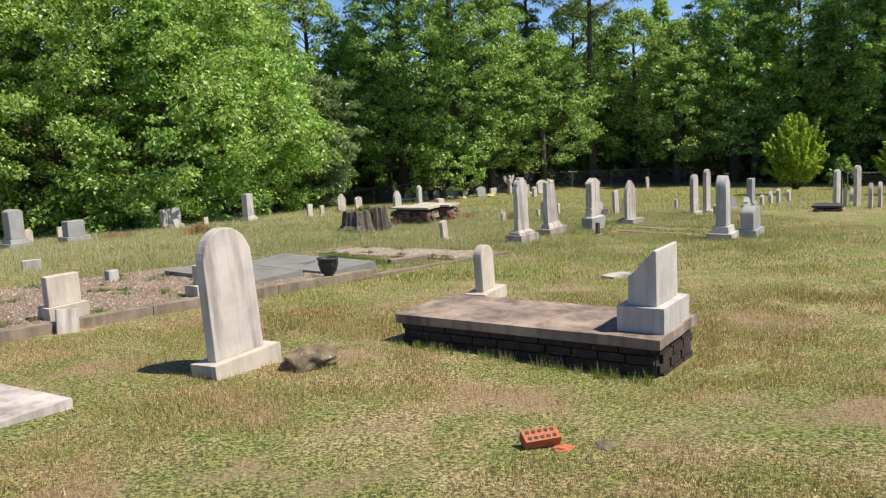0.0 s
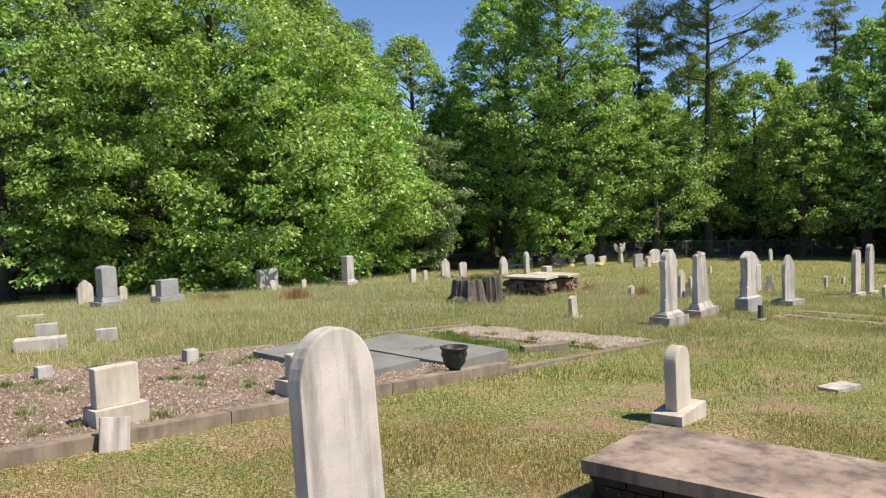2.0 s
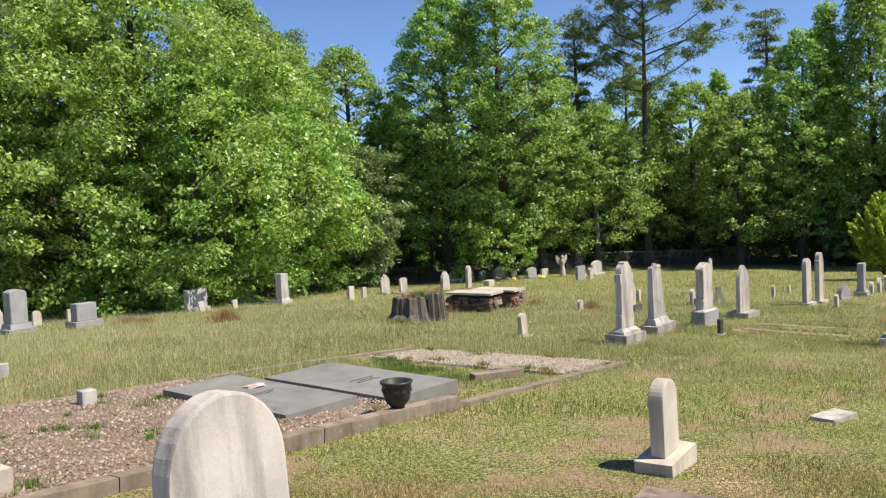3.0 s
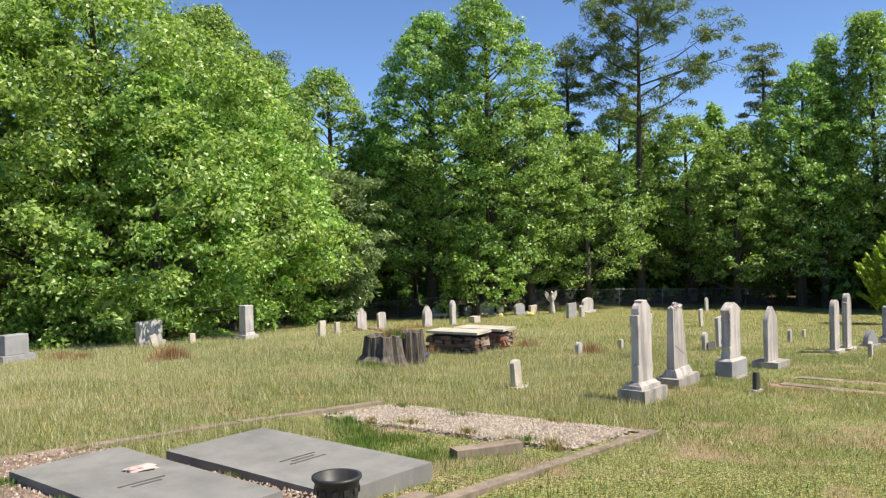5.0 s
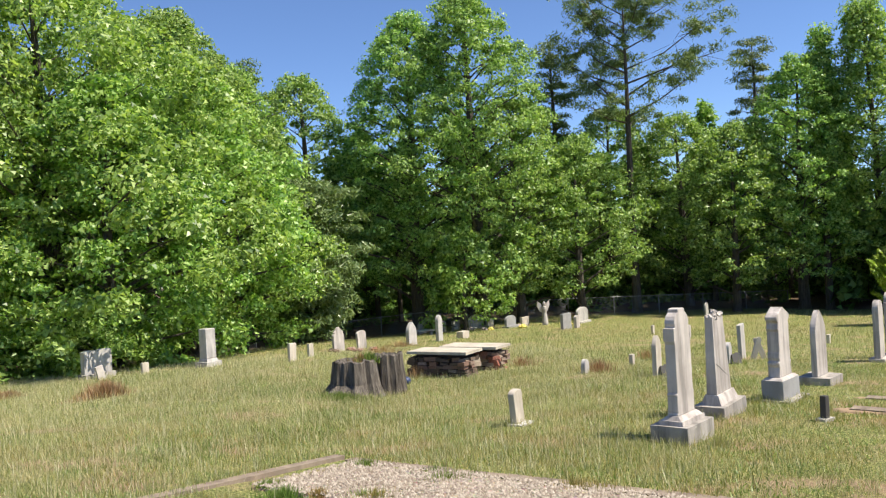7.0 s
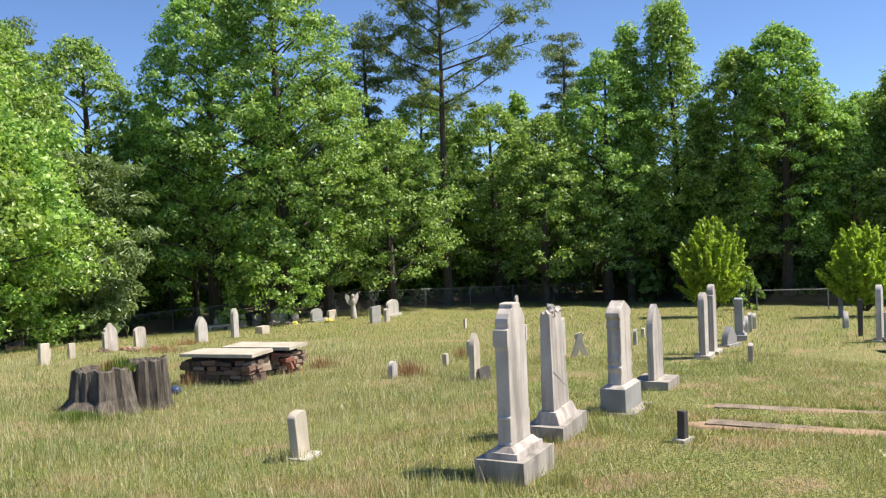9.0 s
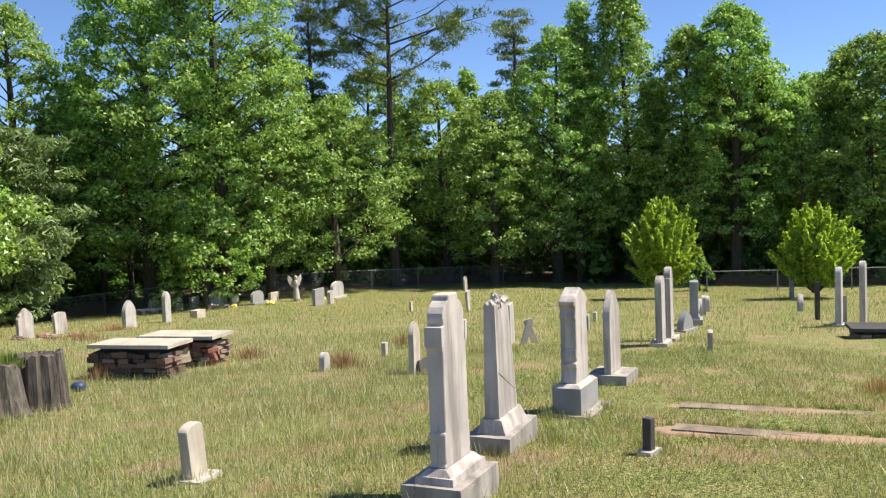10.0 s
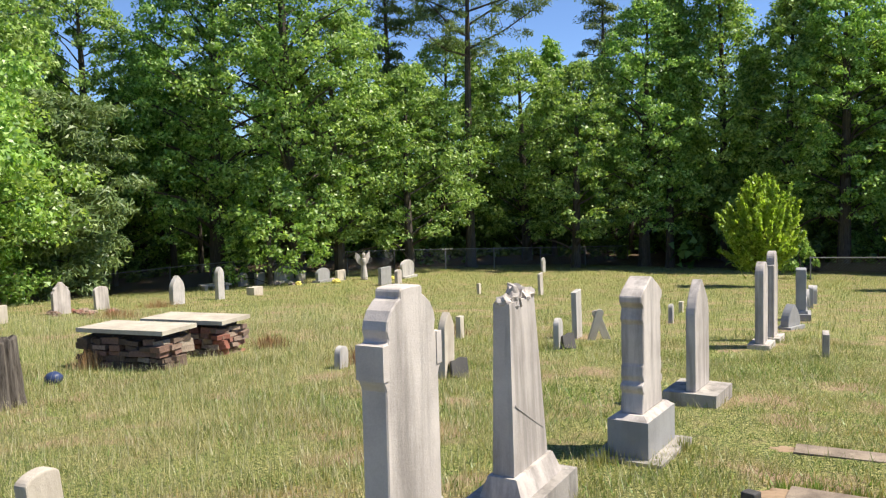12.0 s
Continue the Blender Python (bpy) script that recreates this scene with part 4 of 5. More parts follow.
# ---- trees ----
def leaf_cloud(centres, radii, counts, size, rs, droop=0.5, needle=False):
    """Leaves in many flattened sprays: arrays of corners and quads."""
    V = []
    for (c, r, n) in zip(centres, radii, counts):
        d = rs.normal(size=(n, 3))
        d[:, 2] = np.abs(d[:, 2]) * rs.choice([1, 1, 1, -0.5], n)
        d /= np.linalg.norm(d, axis=1)[:, None]
        rim = rs.uniform(0.35, 1.12, (n, 1))
        p = c + d * rim * r
        p[:, 2] -= droop * 0.35 * (d[:, 0] ** 2 + d[:, 1] ** 2) * r[0] * 0.6
        nrm = d * np.array([0.8, 0.8, 0.6]) + rs.normal(size=(n, 3)) * 0.62 + np.array([0, 0, 0.35])
        nrm /= np.linalg.norm(nrm, axis=1)[:, None]
        t = np.cross(nrm, rs.normal(size=(n, 3)))
        t /= np.linalg.norm(t, axis=1)[:, None] + 1e-9
        b = np.cross(nrm, t)
        s = (size * rs.uniform(0.6, 1.35, n))[:, None]
        k = 0.2 if needle else 0.6
        V.append(np.stack([p + t * s, p - t * s * 0.6 + b * s * k, p - t * s * 0.6 - b * s * k], 1).reshape(-1, 3))
    V = np.concatenate(V)
    return V, np.arange(len(V)).reshape(-1, 3)


def tree_shape(H, W, low, rs, sprays, leaves, size, kind, crown_h=None):
    """Trunk and crown of a tree H high and W wide; low: where its foliage begins, as a share of the height."""
    bm = bmesh.new()
    lean = Vector((rs.uniform(-0.04, 0.04), rs.uniform(-0.04, 0.04), 0)) * H
    r0 = max(0.05, 0.016 * H + 0.01 * W) * (0.62 if kind == "open_pine" else 0.72 if kind == "slim" else 1.0)
    spine = lambda u: Vector((lean.x * u * u + 0.05 * math.sin(u * 7 + lean.x * 9), lean.y * u * u + 0.05 * math.cos(u * 5), H * u - 0.15))
    us = [0, 0.03, 0.12, 0.3, 0.5, 0.7, 0.86, 0.95]
    tube(bm, [spine(u) for u in us], [r0 * f for f in (1.5, 1.1, 0.95, 0.8, 0.62, 0.4, 0.2, 0.06)], 8)
    C, R, N = [], [], []
    if kind == "open_pine":
        # crooked limbs, each with loose tufts over its outer part
        limbs = 26
        for i in range(limbs):
            v = (i + rs.uniform(0, 1)) / limbs
            a = i * 2.39996 + rs.uniform(-0.7, 0.7)
            L = W / 2 * (0.55 + 0.6 * math.sin(math.pi * (0.15 + 0.7 * v))) * rs.uniform(0.5, 1.1) * (1.15 - 0.5 * v ** 3)
            j = spine(low + (0.98 - low) * v)
            e = Vector((math.cos(a), math.sin(a), rs.uniform(0.05, 0.55) + 0.3 * v)).normalized() * L
            knee = j + e * 0.5 + Vector((0, 0, rs.uniform(-0.12, 0.04) * L))
            w = r0 * 0.30 * (1 - 0.6 * v)
            tube(bm, [j, knee, j + e], [w, w * 0.65, w * 0.2], 5)
            for k in range(12):
                f = rs.uniform(0.30, 1.08)
                q = np.array(j + e * f) + rs.normal(size=3) * np.array([0.5, 0.5, 0.36]) * (0.5 + 0.2 * L)
                tube(bm, [j + e * f * 0.85, Vector(q)], [w * 0.22, w * 0.1], 3)
                C.append(q), R.append(np.full(3, rs.uniform(0.30, 0.72)) * np.array([1, 1, 0.7])), N.append(int(leaves / limbs / 12 * rs.uniform(0.5, 1.5)))
        return bm, leaf_cloud(C, R, N, size, rs, 0.2, True)
    for i in range(sprays):
        u = low + (1 - low) * ((i + rs.uniform(0, 1)) / sprays) ** (0.85 if kind != "pine" else 1.0)
        v = (u - low) / (1 - low)
        if kind == "broad":
            rad = W / 2 * (math.sin(math.pi * min(1, 0.18 + 0.80 * v)) ** 0.7) 
        elif kind == "slim":
            rad = W / 2 * (1.05 - v) ** 0.55 * (0.7 + 0.3 * rs.uniform())
        elif kind == "bush":
            rad = W / 2 * (math.sin(math.pi * min(1, 0.22 + 0.76 * v)) ** 0.6)
        else:
            rad = W / 2 * (0.40 + 0.60 * math.sin(math.pi * (0.12 + 0.80 * v))) * rs.uniform(0.35, 1.1)
        a = i * 2.39996 + rs.uniform(-0.5, 0.5)
        if kind in ("broad", "bush"):
            rad *= 1 + 0.55 * noise.noise(Vector((1.6 * math.cos(a), 1.6 * math.sin(a), 4.5 * v + H * 3.1)))
        rr = rad * math.sqrt(rs.uniform(0.42, 1.0)) if kind != "pine" else rad * rs.uniform(0.45, 1)
        s = spine(u * 0.96)
        c = np.array([s.x + rr * math.cos(a), s.y + rr * math.sin(a), s.z + rs.uniform(-0.2, 0.25) - (0.10 * rr if kind == "broad" else 0)])
        if kind == "bush":
            sr, flat = rs.uniform(0.16, 0.34) * (0.5 + 0.2 * W), 1.5
        elif kind == "pine":
            sr, flat = rs.uniform(0.45, 0.95), 0.38
        else:
            sr, flat = (0.030 * W + 0.30) * rs.uniform(0.5, 1.5), (0.58 if kind == "broad" else 0.8)
        C.append(c), R.append(np.array([sr, sr, sr * flat])), N.append(max(6, int(leaves / sprays * rs.uniform(0.6, 1.4))))
        if i % (1 if kind == "pine" else 6) == 0 and H > 2:
            j = spine(max(0.04, u * 0.93 - 0.10 * rad / max(H, 1) * 4)) if kind != "pine" else spine(u * 0.955 - 0.012)
            mid = j.lerp(Vector(c), 0.5) + Vector((0, 0, 0.06 * rr))
            w = max(0.012, r0 * (0.16 if kind == "pine" else 0.30) * (1 - 0.7 * v))
            tube(bm, [j, mid, Vector(c)], [w, w * 0.65, w * 0.25], 5)
    return bm, leaf_cloud(C, R, N, size, rs, 0.8 if kind == "broad" else 0.2, kind == "pine")


def sapling(x, y, H, W, label, seed, shoots=130, per=190):
    """A young bushy tree: many upright shoots, leafy over their outer half."""
    rs = np.random.RandomState(seed)
    e = thing("sapling", pose(x, y, g(x, y)), label, "tree", "bright saplings")
    bm = bmesh.new()
    P, T = [], []
    for i in range(shoots):
        a, v = i * 2.39996 + rs.uniform(-0.3, 0.3), (i + 0.5) / shoots
        zz = 1 - 1.62 * v
        lump = 1 + 0.7 * noise.noise(Vector((1.8 * math.cos(a), 1.8 * math.sin(a), 2.6 * zz + seed))) + rs.uniform(-0.28, 0.22)
        out = W / 2 * math.sqrt(max(0.02, 1 - zz * zz)) * lump
        top = H * (0.56 + 0.44 * zz * (0.8 + 0.2 * lump))
        tip = np.array([out * math.cos(a), out * math.sin(a), top])
        root = np.array([0.08 * out * math.cos(a), 0.08 * out * math.sin(a), H * (0.06 + 0.26 * max(0, zz))])
        mid = root * 0.45 + tip * 0.55 + np.array([0.05 * out * math.cos(a), 0.05 * out * math.sin(a), 0.05 * H])
        if i % 3 == 0:
            tube(bm, [Vector(root), Vector(mid), Vector(tip)], [0.022, 0.012, 0.003], 4)
        u = rs.uniform(0.12, 1.0, per)[:, None] ** 0.6
        P.append((1 - u) ** 2 * root + 2 * u * (1 - u) * mid + u * u * tip + rs.normal(size=(per, 3)) * 0.10 * (1.2 - u))
        T.append(np.tile((tip - mid) / np.linalg.norm(tip - mid), (per, 1)))
    p, ax = np.concatenate(P), np.concatenate(T)
    n = len(p)
    t = ax + rs.normal(size=(n, 3)) * 0.7
    t /= np.linalg.norm(t, axis=1)[:, None]
    b = np.cross(t, rs.normal(size=(n, 3)) * 0.45 + np.array([0.5, -0.3, 1.0]))
    b /= np.linalg.norm(b, axis=1)[:, None]
    s = (0.09 * rs.uniform(0.6, 1.3, n))[:, None]
    V = np.stack([p + t * s, p - t * s * 0.6 + b * s * 0.55, p - t * s * 0.6 - b * s * 0.55], 1).reshape(-1, 3)
    part("stems", bm, BARK, e)
    raw_mesh("crown", V, np.arange(3 * n).reshape(-1, 3), LEAF_LIME, e)


def tree(x, y, H, W, low, kind, leafmat, label, seed, sprays=80, leaves=7000, size=0.17, name="tree", group="trees of the wood"):
    rs = np.random.RandomState(seed)
    e = thing(name, pose(x, y, g(x, y), 0, 0, rs.uniform(0, 360)), label, "tree" if name != "shrub" else "shrub", group)
    bm, (V, Q) = tree_shape(H, W, low, rs, sprays, leaves, size, kind)
    part("trunk", bm, BARK, e)
    raw_mesh("crown", V, Q, leafmat, e)
    return e


def near(px, D):
    """A place seen from mid-walk at a bearing px (tangent) and a depth D."""
    return -0.26 + D * (px + 0.012), 6.3 + D


def far(px, D):
    return 0.64 + D * (0.292 + px * 0.956), 11.1 + D * (0.956 - px * 0.292)


# from the west round to the east: place, height, width, foliage start, kind, leaves, label, sprays, leaf count, leaf size
FRONT = (
    (near(-0.33, 28.5), 9.5, 7.0, 0.06, "broad", LEAF_BRIGHT, "bright green hickory with foliage to the ground", 150, 22000, 0.125),
    (near(-0.48, 28.5), 12.0, 8.0, 0.05, "broad", LEAF_BRIGHT, "bright green hickory with foliage to the ground", 170, 26000, 0.125),
    (near(-0.195, 36), 8.5, 5.0, 0.06, "broad", LEAF_BRIGHT, "bright green sapling by a young pine", 100, 13000, 0.125),
    (near(-0.34, 27.0), 1.9, 4.2, 0.02, "broad", LEAF_BRIGHT, "low leafy thicket under the hickories", 40, 5000, 0.11),
    (near(-0.46, 26.5), 2.2, 4.0, 0.02, "broad", LEAF_BRIGHT, "low leafy thicket under the hickories", 40, 5000, 0.11),
    (near(-0.390, 30), 13.6, 15.6, 0.10, "broad", LEAF_BRIGHT, "broad bright green hickory with layered sprays", 143, 51727, 0.125),
    (near(-0.245, 33), 10.5, 9.0, 0.08, "broad", LEAF_BRIGHT, "bright green young hickory at the wood's edge", 114, 21675, 0.125),
    (near(-0.62, 31), 15.0, 9.0, 0.12, "pine", NEEDLE, "dark green pine with drooping boughs", 150, 21600, 0.220),
    (near(-0.72, 26), 14.0, 9.6, 0.08, "broad", LEAF, "green broadleaf tree at the wood's edge", 164, 33369, 0.125),
    (near(-0.50, 39), 18.0, 12.0, 0.20, "broad", LEAF, "tall green broadleaf tree", 179, 46781, 0.125),
    (near(-0.27, 41), 16.5, 10.8, 0.20, "broad", LEAF, "tall yellow-green oak in new leaf", 167, 38661, 0.125),
    (near(-0.205, 43), 14.6, 6.6, 0.25, "broad", LEAF, "yellow-green oak in new leaf", 114, 16108, 0.125),
    (near(-0.172, 55), 18.2, 3.2, 0.30, "pine", NEEDLE, "slim pointed dark green pine", 60, 6300, 0.220),
    (near(-0.113, 38), 7.4, 4.4, 0.08, "pine", NEEDLE, "young grey-green pine at the fence", 110, 14400, 0.220),
    (near(-0.118, 49), 15.6, 7.2, 0.12, "broad", LEAF, "full pale green maple tree", 148, 22618, 0.125),
    (near(0.000, 47), 17.6, 8.2, 0.16, "broad", LEAF, "tall bright oak standing above the wood", 175, 30284, 0.125),
    (near(0.072, 46), 17.8, 9.0, 0.14, "broad", LEAF, "tall bright oak standing above the wood", 182, 34604, 0.125),
    (near(0.052, 43.5), 5.0, 4.6, 0.15, "broad", LEAF_BRIGHT, "low bright maple sapling", 46, 4882, 0.125),
    (near(0.115, 47), 12.5, 6.0, 0.15, "broad", LEAF, "oak with a full low crown", 122, 15887, 0.125),
    (near(0.170, 55), 17.5, 3.0, 0.35, "pine", NEEDLE, "slim dark pine above the wood", 70, 7200, 0.220),
    (near(0.185, 49), 10.5, 7.2, 0.20, "broad", LEAF, "leaning green broadleaf tree", 99, 15130, 0.125),
    (near(0.250, 52), 20.5, 10.0, 0.54, "open_pine", NEEDLE, "tall bare-stemmed pine with an open crown", 95, 27000, 0.190),
    (near(0.222, 55), 13.4, 7.0, 0.18, "broad", LEAF, "green broadleaf tree beside a tall pine", 110, 15000, 0.135),
    (near(0.310, 54), 12.6, 9.0, 0.18, "broad", LEAF, "green broadleaf tree in the back row", 122, 23196, 0.125),
    (near(0.400, 58), 18.6, 3.6, 0.30, "pine", NEEDLE, "pine above the back row", 70, 8100, 0.220),
    (near(0.365, 50), 11.4, 7.2, 0.18, "broad", LEAF, "green broadleaf tree in the back row", 110, 16811, 0.125),
    (near(0.445, 50), 15.0, 7.8, 0.16, "broad", LEAF, "green broadleaf tree in the back row", 149, 24557, 0.125),
    (far(0.184, 49), 16.5, 4.0, 0.20, "slim", LEAF_BRIGHT, "slender pale green poplar tree", 137, 13228, 0.125),
    (far(0.243, 49), 17.8, 6.5, 0.16, "slim", LEAF_BRIGHT, "tall tapering green poplar tree", 175, 24398, 0.125),
    (far(0.310, 47), 14.5, 5.4, 0.20, "broad", LEAF_BRIGHT, "green broadleaf tree behind the fence", 146, 20629, 0.125),
    (far(0.368, 46), 15.4, 6.8, 0.20, "broad", LEAF_BRIGHT, "full green broadleaf tree behind the fence", 157, 29850, 0.125),
    (far(0.462, 49), 12.2, 7.2, 0.14, "broad", LEAF_BRIGHT, "green broadleaf tree behind the fence", 124, 18950, 0.125),
    (far(0.525, 45), 13.5, 8.4, 0.12, "broad", LEAF, "dark broadleaf tree behind the fence", 141, 24991, 0.125),
    (far(0.60, 43), 14.5, 9.6, 0.12, "broad", LEAF_BRIGHT, "green broadleaf tree behind the fence", 163, 33165, 0.125),
)
for i, ((x, y), H, W, low, kind, lm, lb, sp, lv, sz) in enumerate(FRONT):
    broad = kind in ("broad", "slim")
    tree(x, y, H, W, low, kind, lm, lb, 100 + i, int(sp * 2.3) if broad else sp, int(lv * 1.45), sz * (0.77 if broad else 0.78))

sapling(19.4, 40.5, 4.0, 2.45, "bright yellow-green elm sapling in the meadow", 301)
sapling(22.1, 35.3, 3.2, 2.5, "bright yellow-green rounded sapling in the meadow", 302)
tree(24.3, 45.2, 1.7, 1.3, 0.05, "bush", LEAF, "small pale shrub at the fence corner", 303, 14, 700, 0.10, "shrub")

# the deeper wood: a few shapes, repeated with turns and sizes
shapes = []
for k in range(6):
    rs = np.random.RandomState(500 + k)
    bm, (V, Q) = tree_shape(14.0, 7.0, 0.12 + 0.08 * (k % 3), rs, 240, 9500, 0.16, "broad")
    e = thing("tree", pose(0, 0, 0), "broadleaf tree in the deeper wood", "tree", "trees of the wood")
    part("trunk", bm, BARK, e)
    # every third shape wears the leaf colour darkened for shade
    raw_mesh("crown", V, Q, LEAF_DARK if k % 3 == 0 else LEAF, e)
    shapes.append(e)
EDGE = ((-34, 36), (-22, 40), (-14, 43), (-8, 52.5), (-1, 54), (9, 58.5), (17, 60), (24, 57.5), (28, 48), (38, 42), (48, 36))
rw = random.Random(77)
spots = []
for row, (off, step) in enumerate(((5.0, 4.4), (11.0, 5.0), (18.0, 7.0))):
    for (x0, y0), (x1, y1) in zip(EDGE, EDGE[1:]):
        if x0 > 23 and row < 2:
            continue    # the wood is thin to the east, and the sun comes in
        L = math.hypot(x1 - x0, y1 - y0)
        for k in range(max(1, round(L / step))):
            u = (k + rw.uniform(0.1, 0.9)) / max(1, round(L / step))
            nx, ny = -(y1 - y0) / L, (x1 - x0) / L
            spots.append((x0 + u * (x1 - x0) + nx * (off + rw.uniform(-1.5, 1.5)), y0 + u * (y1 - y0) + ny * (off + rw.uniform(-1.5, 1.5)), row))
for k in range(14):
    spots.append((rw.uniform(34.0, 52.0), rw.uniform(64.0, 84.0), 1))
for k in range(16):
    spots.append((rw.uniform(-46.0, -24.0), rw.uniform(44.0, 66.0), 1))
for i, (x, y, row) in enumerate(spots):
    s = rw.uniform(0.62, 0.85) if row < 2 else rw.uniform(0.75, 0.92)
    m = pose(x, y, g(x, y), 0, 0, rw.uniform(0, 360))
    if i < len(shapes):
        ob = shapes[i]
        ob.matrix_world = m
    else:
        ob = copy_thing(shapes[i % len(shapes)], m)
    ob.scale = (s, s, s)

# slender trees with bare stems along the edge of the wood
poles = []
for k in range(4):
    poles.append(tree(0, 0, 13.5, 3.0 + 0.5 * k, 0.30 + 0.06 * k, "slim", LEAF if k % 2 else LEAF_BRIGHT, "slender straight tree with a bare lower stem", 640 + k, 150, 8000, 0.115))
n = 0
for (x0, y0), (x1, y1) in zip(EDGE[3:], EDGE[4:]):
    L = math.hypot(x1 - x0, y1 - y0)
    for k in range(max(1, round(L / 2.1))):
        u, o = (k + rw.uniform(0.1, 0.9)) / max(1, round(L / 2.1)), rw.uniform(1.2, 5.5)
        x, y = x0 + u * (x1 - x0) - (y1 - y0) / L * o, y0 + u * (y1 - y0) + (x1 - x0) / L * o
        m = pose(x, y, g(x, y), 0, 0, rw.uniform(0, 360))
        ob = poles[n] if n < 4 else copy_thing(poles[n % 4], m)
        s = rw.uniform(0.72, 1.02)
        ob.matrix_world, ob.scale = m, (s, s, s)
        n += 1

# undergrowth along the wood's edge, its shade coloured into the leaves
under = []
for k in range(3):
    under.append(tree(0, 0, 2.6, 2.8, 0.04, "bush", LEAF_DARK, "leafy undergrowth at the wood's edge, leaf colour darkened for shade", 700 + k, 40, 2600, 0.13, "shrub", "undergrowth"))
n = 0
for (x0, y0), (x1, y1) in zip(EDGE, EDGE[1:]):
    L = math.hypot(x1 - x0, y1 - y0)
    for k in range(max(1, round(L / 1.15))):
        u = (k + rw.uniform(0.2, 0.8)) / max(1, round(L / 1.15))
        nx, ny = -(y1 - y0) / L, (x1 - x0) / L
        o = rw.uniform(1.2, 5.0) if k % 2 else rw.uniform(7.0, 15.0)
        x, y = x0 + u * (x1 - x0) + nx * o, y0 + u * (y1 - y0) + ny * o
        s = rw.uniform(0.6, 1.35) if k % 2 else rw.uniform(1.3, 2.1)
        ob = under[n] if n < 3 else copy_thing(under[n % 3], pose(x, y, g(x, y)))
        ob.matrix_world = pose(x, y, g(x, y), 0, 0, rw.uniform(0, 360))
        ob.scale = (s, s, s * rw.uniform(0.7, 1.0))
        n += 1
    for k in range(max(1, round(L / 2.6))):
        u = (k + rw.uniform(0.2, 0.8)) / max(1, round(L / 2.6))
        o = rw.uniform(19.0, 27.0)
        x, y = x0 + u * (x1 - x0) + nx * o, y0 + u * (y1 - y0) + ny * o
        ob = copy_thing(under[k % 3], pose(x, y, g(x, y)))
        ob.matrix_world = pose(x, y, g(x, y), 0, 0, rw.uniform(0, 360))
        s = rw.uniform(2.3, 3.0)
        ob.scale = (s, s, s)

for k in range(26):
    x, y = rw.uniform(4.0, 22.0), rw.uniform(62.5, 70.0)
    ob = copy_thing(under[k % 3], pose(x, y, g(x, y)))
    ob.matrix_world = pose(x, y, g(x, y), 0, 0, rw.uniform(0, 360))
    s = rw.uniform(1.3, 2.0)
    ob.scale = (s, s, s)
for k in range(46):
    x, y = rw.uniform(26.0, 48.0), rw.uniform(52.0, 86.0)
    ob = copy_thing(under[k % 3], pose(x, y, g(x, y)))
    ob.matrix_world = pose(x, y, g(x, y), 0, 0, rw.uniform(0, 360))
    ob.scale = (2.4, 2.4, 2.4)

# the wood goes on beyond what can be told apart, in shade-darkened leaves
rs = np.random.RandomState(4)
V = []
for (x0, y0), (x1, y1) in zip(EDGE, EDGE[1:]):
    L = math.hypot(x1 - x0, y1 - y0)
    nx, ny = -(y1 - y0) / L, (x1 - x0) / L
    m = int(L * 520)
    u, o = rs.uniform(-0.15, 1.15, m), rs.uniform(27.0, 36.0, m)
    x, y = x0 + u * (x1 - x0) + nx * o, y0 + u * (y1 - y0) + ny * o
    p = np.c_[x, y, np.array([g(i, j) for i, j in zip(x, y)]) + 10.5 * rs.uniform(0, 1, m)]
    t, b = rs.normal(size=(m, 3)), rs.normal(size=(m, 3))
    V.append(np.stack([p + 0.22 * t, p - 0.15 * t + 0.2 * b, p - 0.15 * t - 0.2 * b], 1).reshape(-1, 3))
V = np.concatenate(V)
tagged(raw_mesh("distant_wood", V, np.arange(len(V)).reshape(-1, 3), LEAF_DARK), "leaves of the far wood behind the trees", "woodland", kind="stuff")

# forest floor
lx, ly = np.linspace(-300, 300, 60) * np.abs(np.linspace(-1, 1, 60)) ** 0.8, np.linspace(0, 1, 12)
fv = []
ex, ey = [p[0] for p in EDGE], [p[1] for p in EDGE]
for j, v in enumerate(ly):
    for x in lx:
        y = float(np.interp(x, ex, ey)) - 0.6 + 0.5 * noise.noise(Vector((x * 0.5, 0, 0))) + v * v * 330
        fv.append((x, y, g(x, y) + 0.05 + 1.2 * min(1.0, v * 3)))
fq = np.array([(j * 60 + i, j * 60 + i + 1, (j + 1) * 60 + i + 1, (j + 1) * 60 + i) for j in range(11) for i in range(59)])
tagged(raw_mesh("forest_floor", np.array(fv), fq, LITTER), "dark leaf litter under the wood", "ground", kind="structure")


# ---- grass ----
def inside_plot(x, y):
    d = np.stack([x - P0.x, y - P0.y], -1)
    u, v = d @ np.array(PD), d @ np.array(PN)
    return (u > 0.02) & (v > 0.02) & (v < PLOT_W) & ((u < 4.9) | ((u > 7.1) & (u < PLOT_L)))


G = np.vectorize(g)
SLABS = ((1.27, 6.32, -36.5, 2.36, 0.92), (-2.25, 11.35, -41.5, 2.0, 0.86), (-1.33, 12.15, -41.5, 2.0, 1.0), (-2.93, 5.06, -35, 1.8, 0.8), (2.9, 10.22, 35, 0.44, 0.26), (0.49, 25.15, -33, 1.4, 0.7), (1.16, 26.07, -33, 1.4, 0.7), (5.42, 17.12, -44, 2.0, 0.34), (6.08, 18.05, -41, 1.8, 0.30), (4.88, 17.62, -44, 0.55, 0.36))


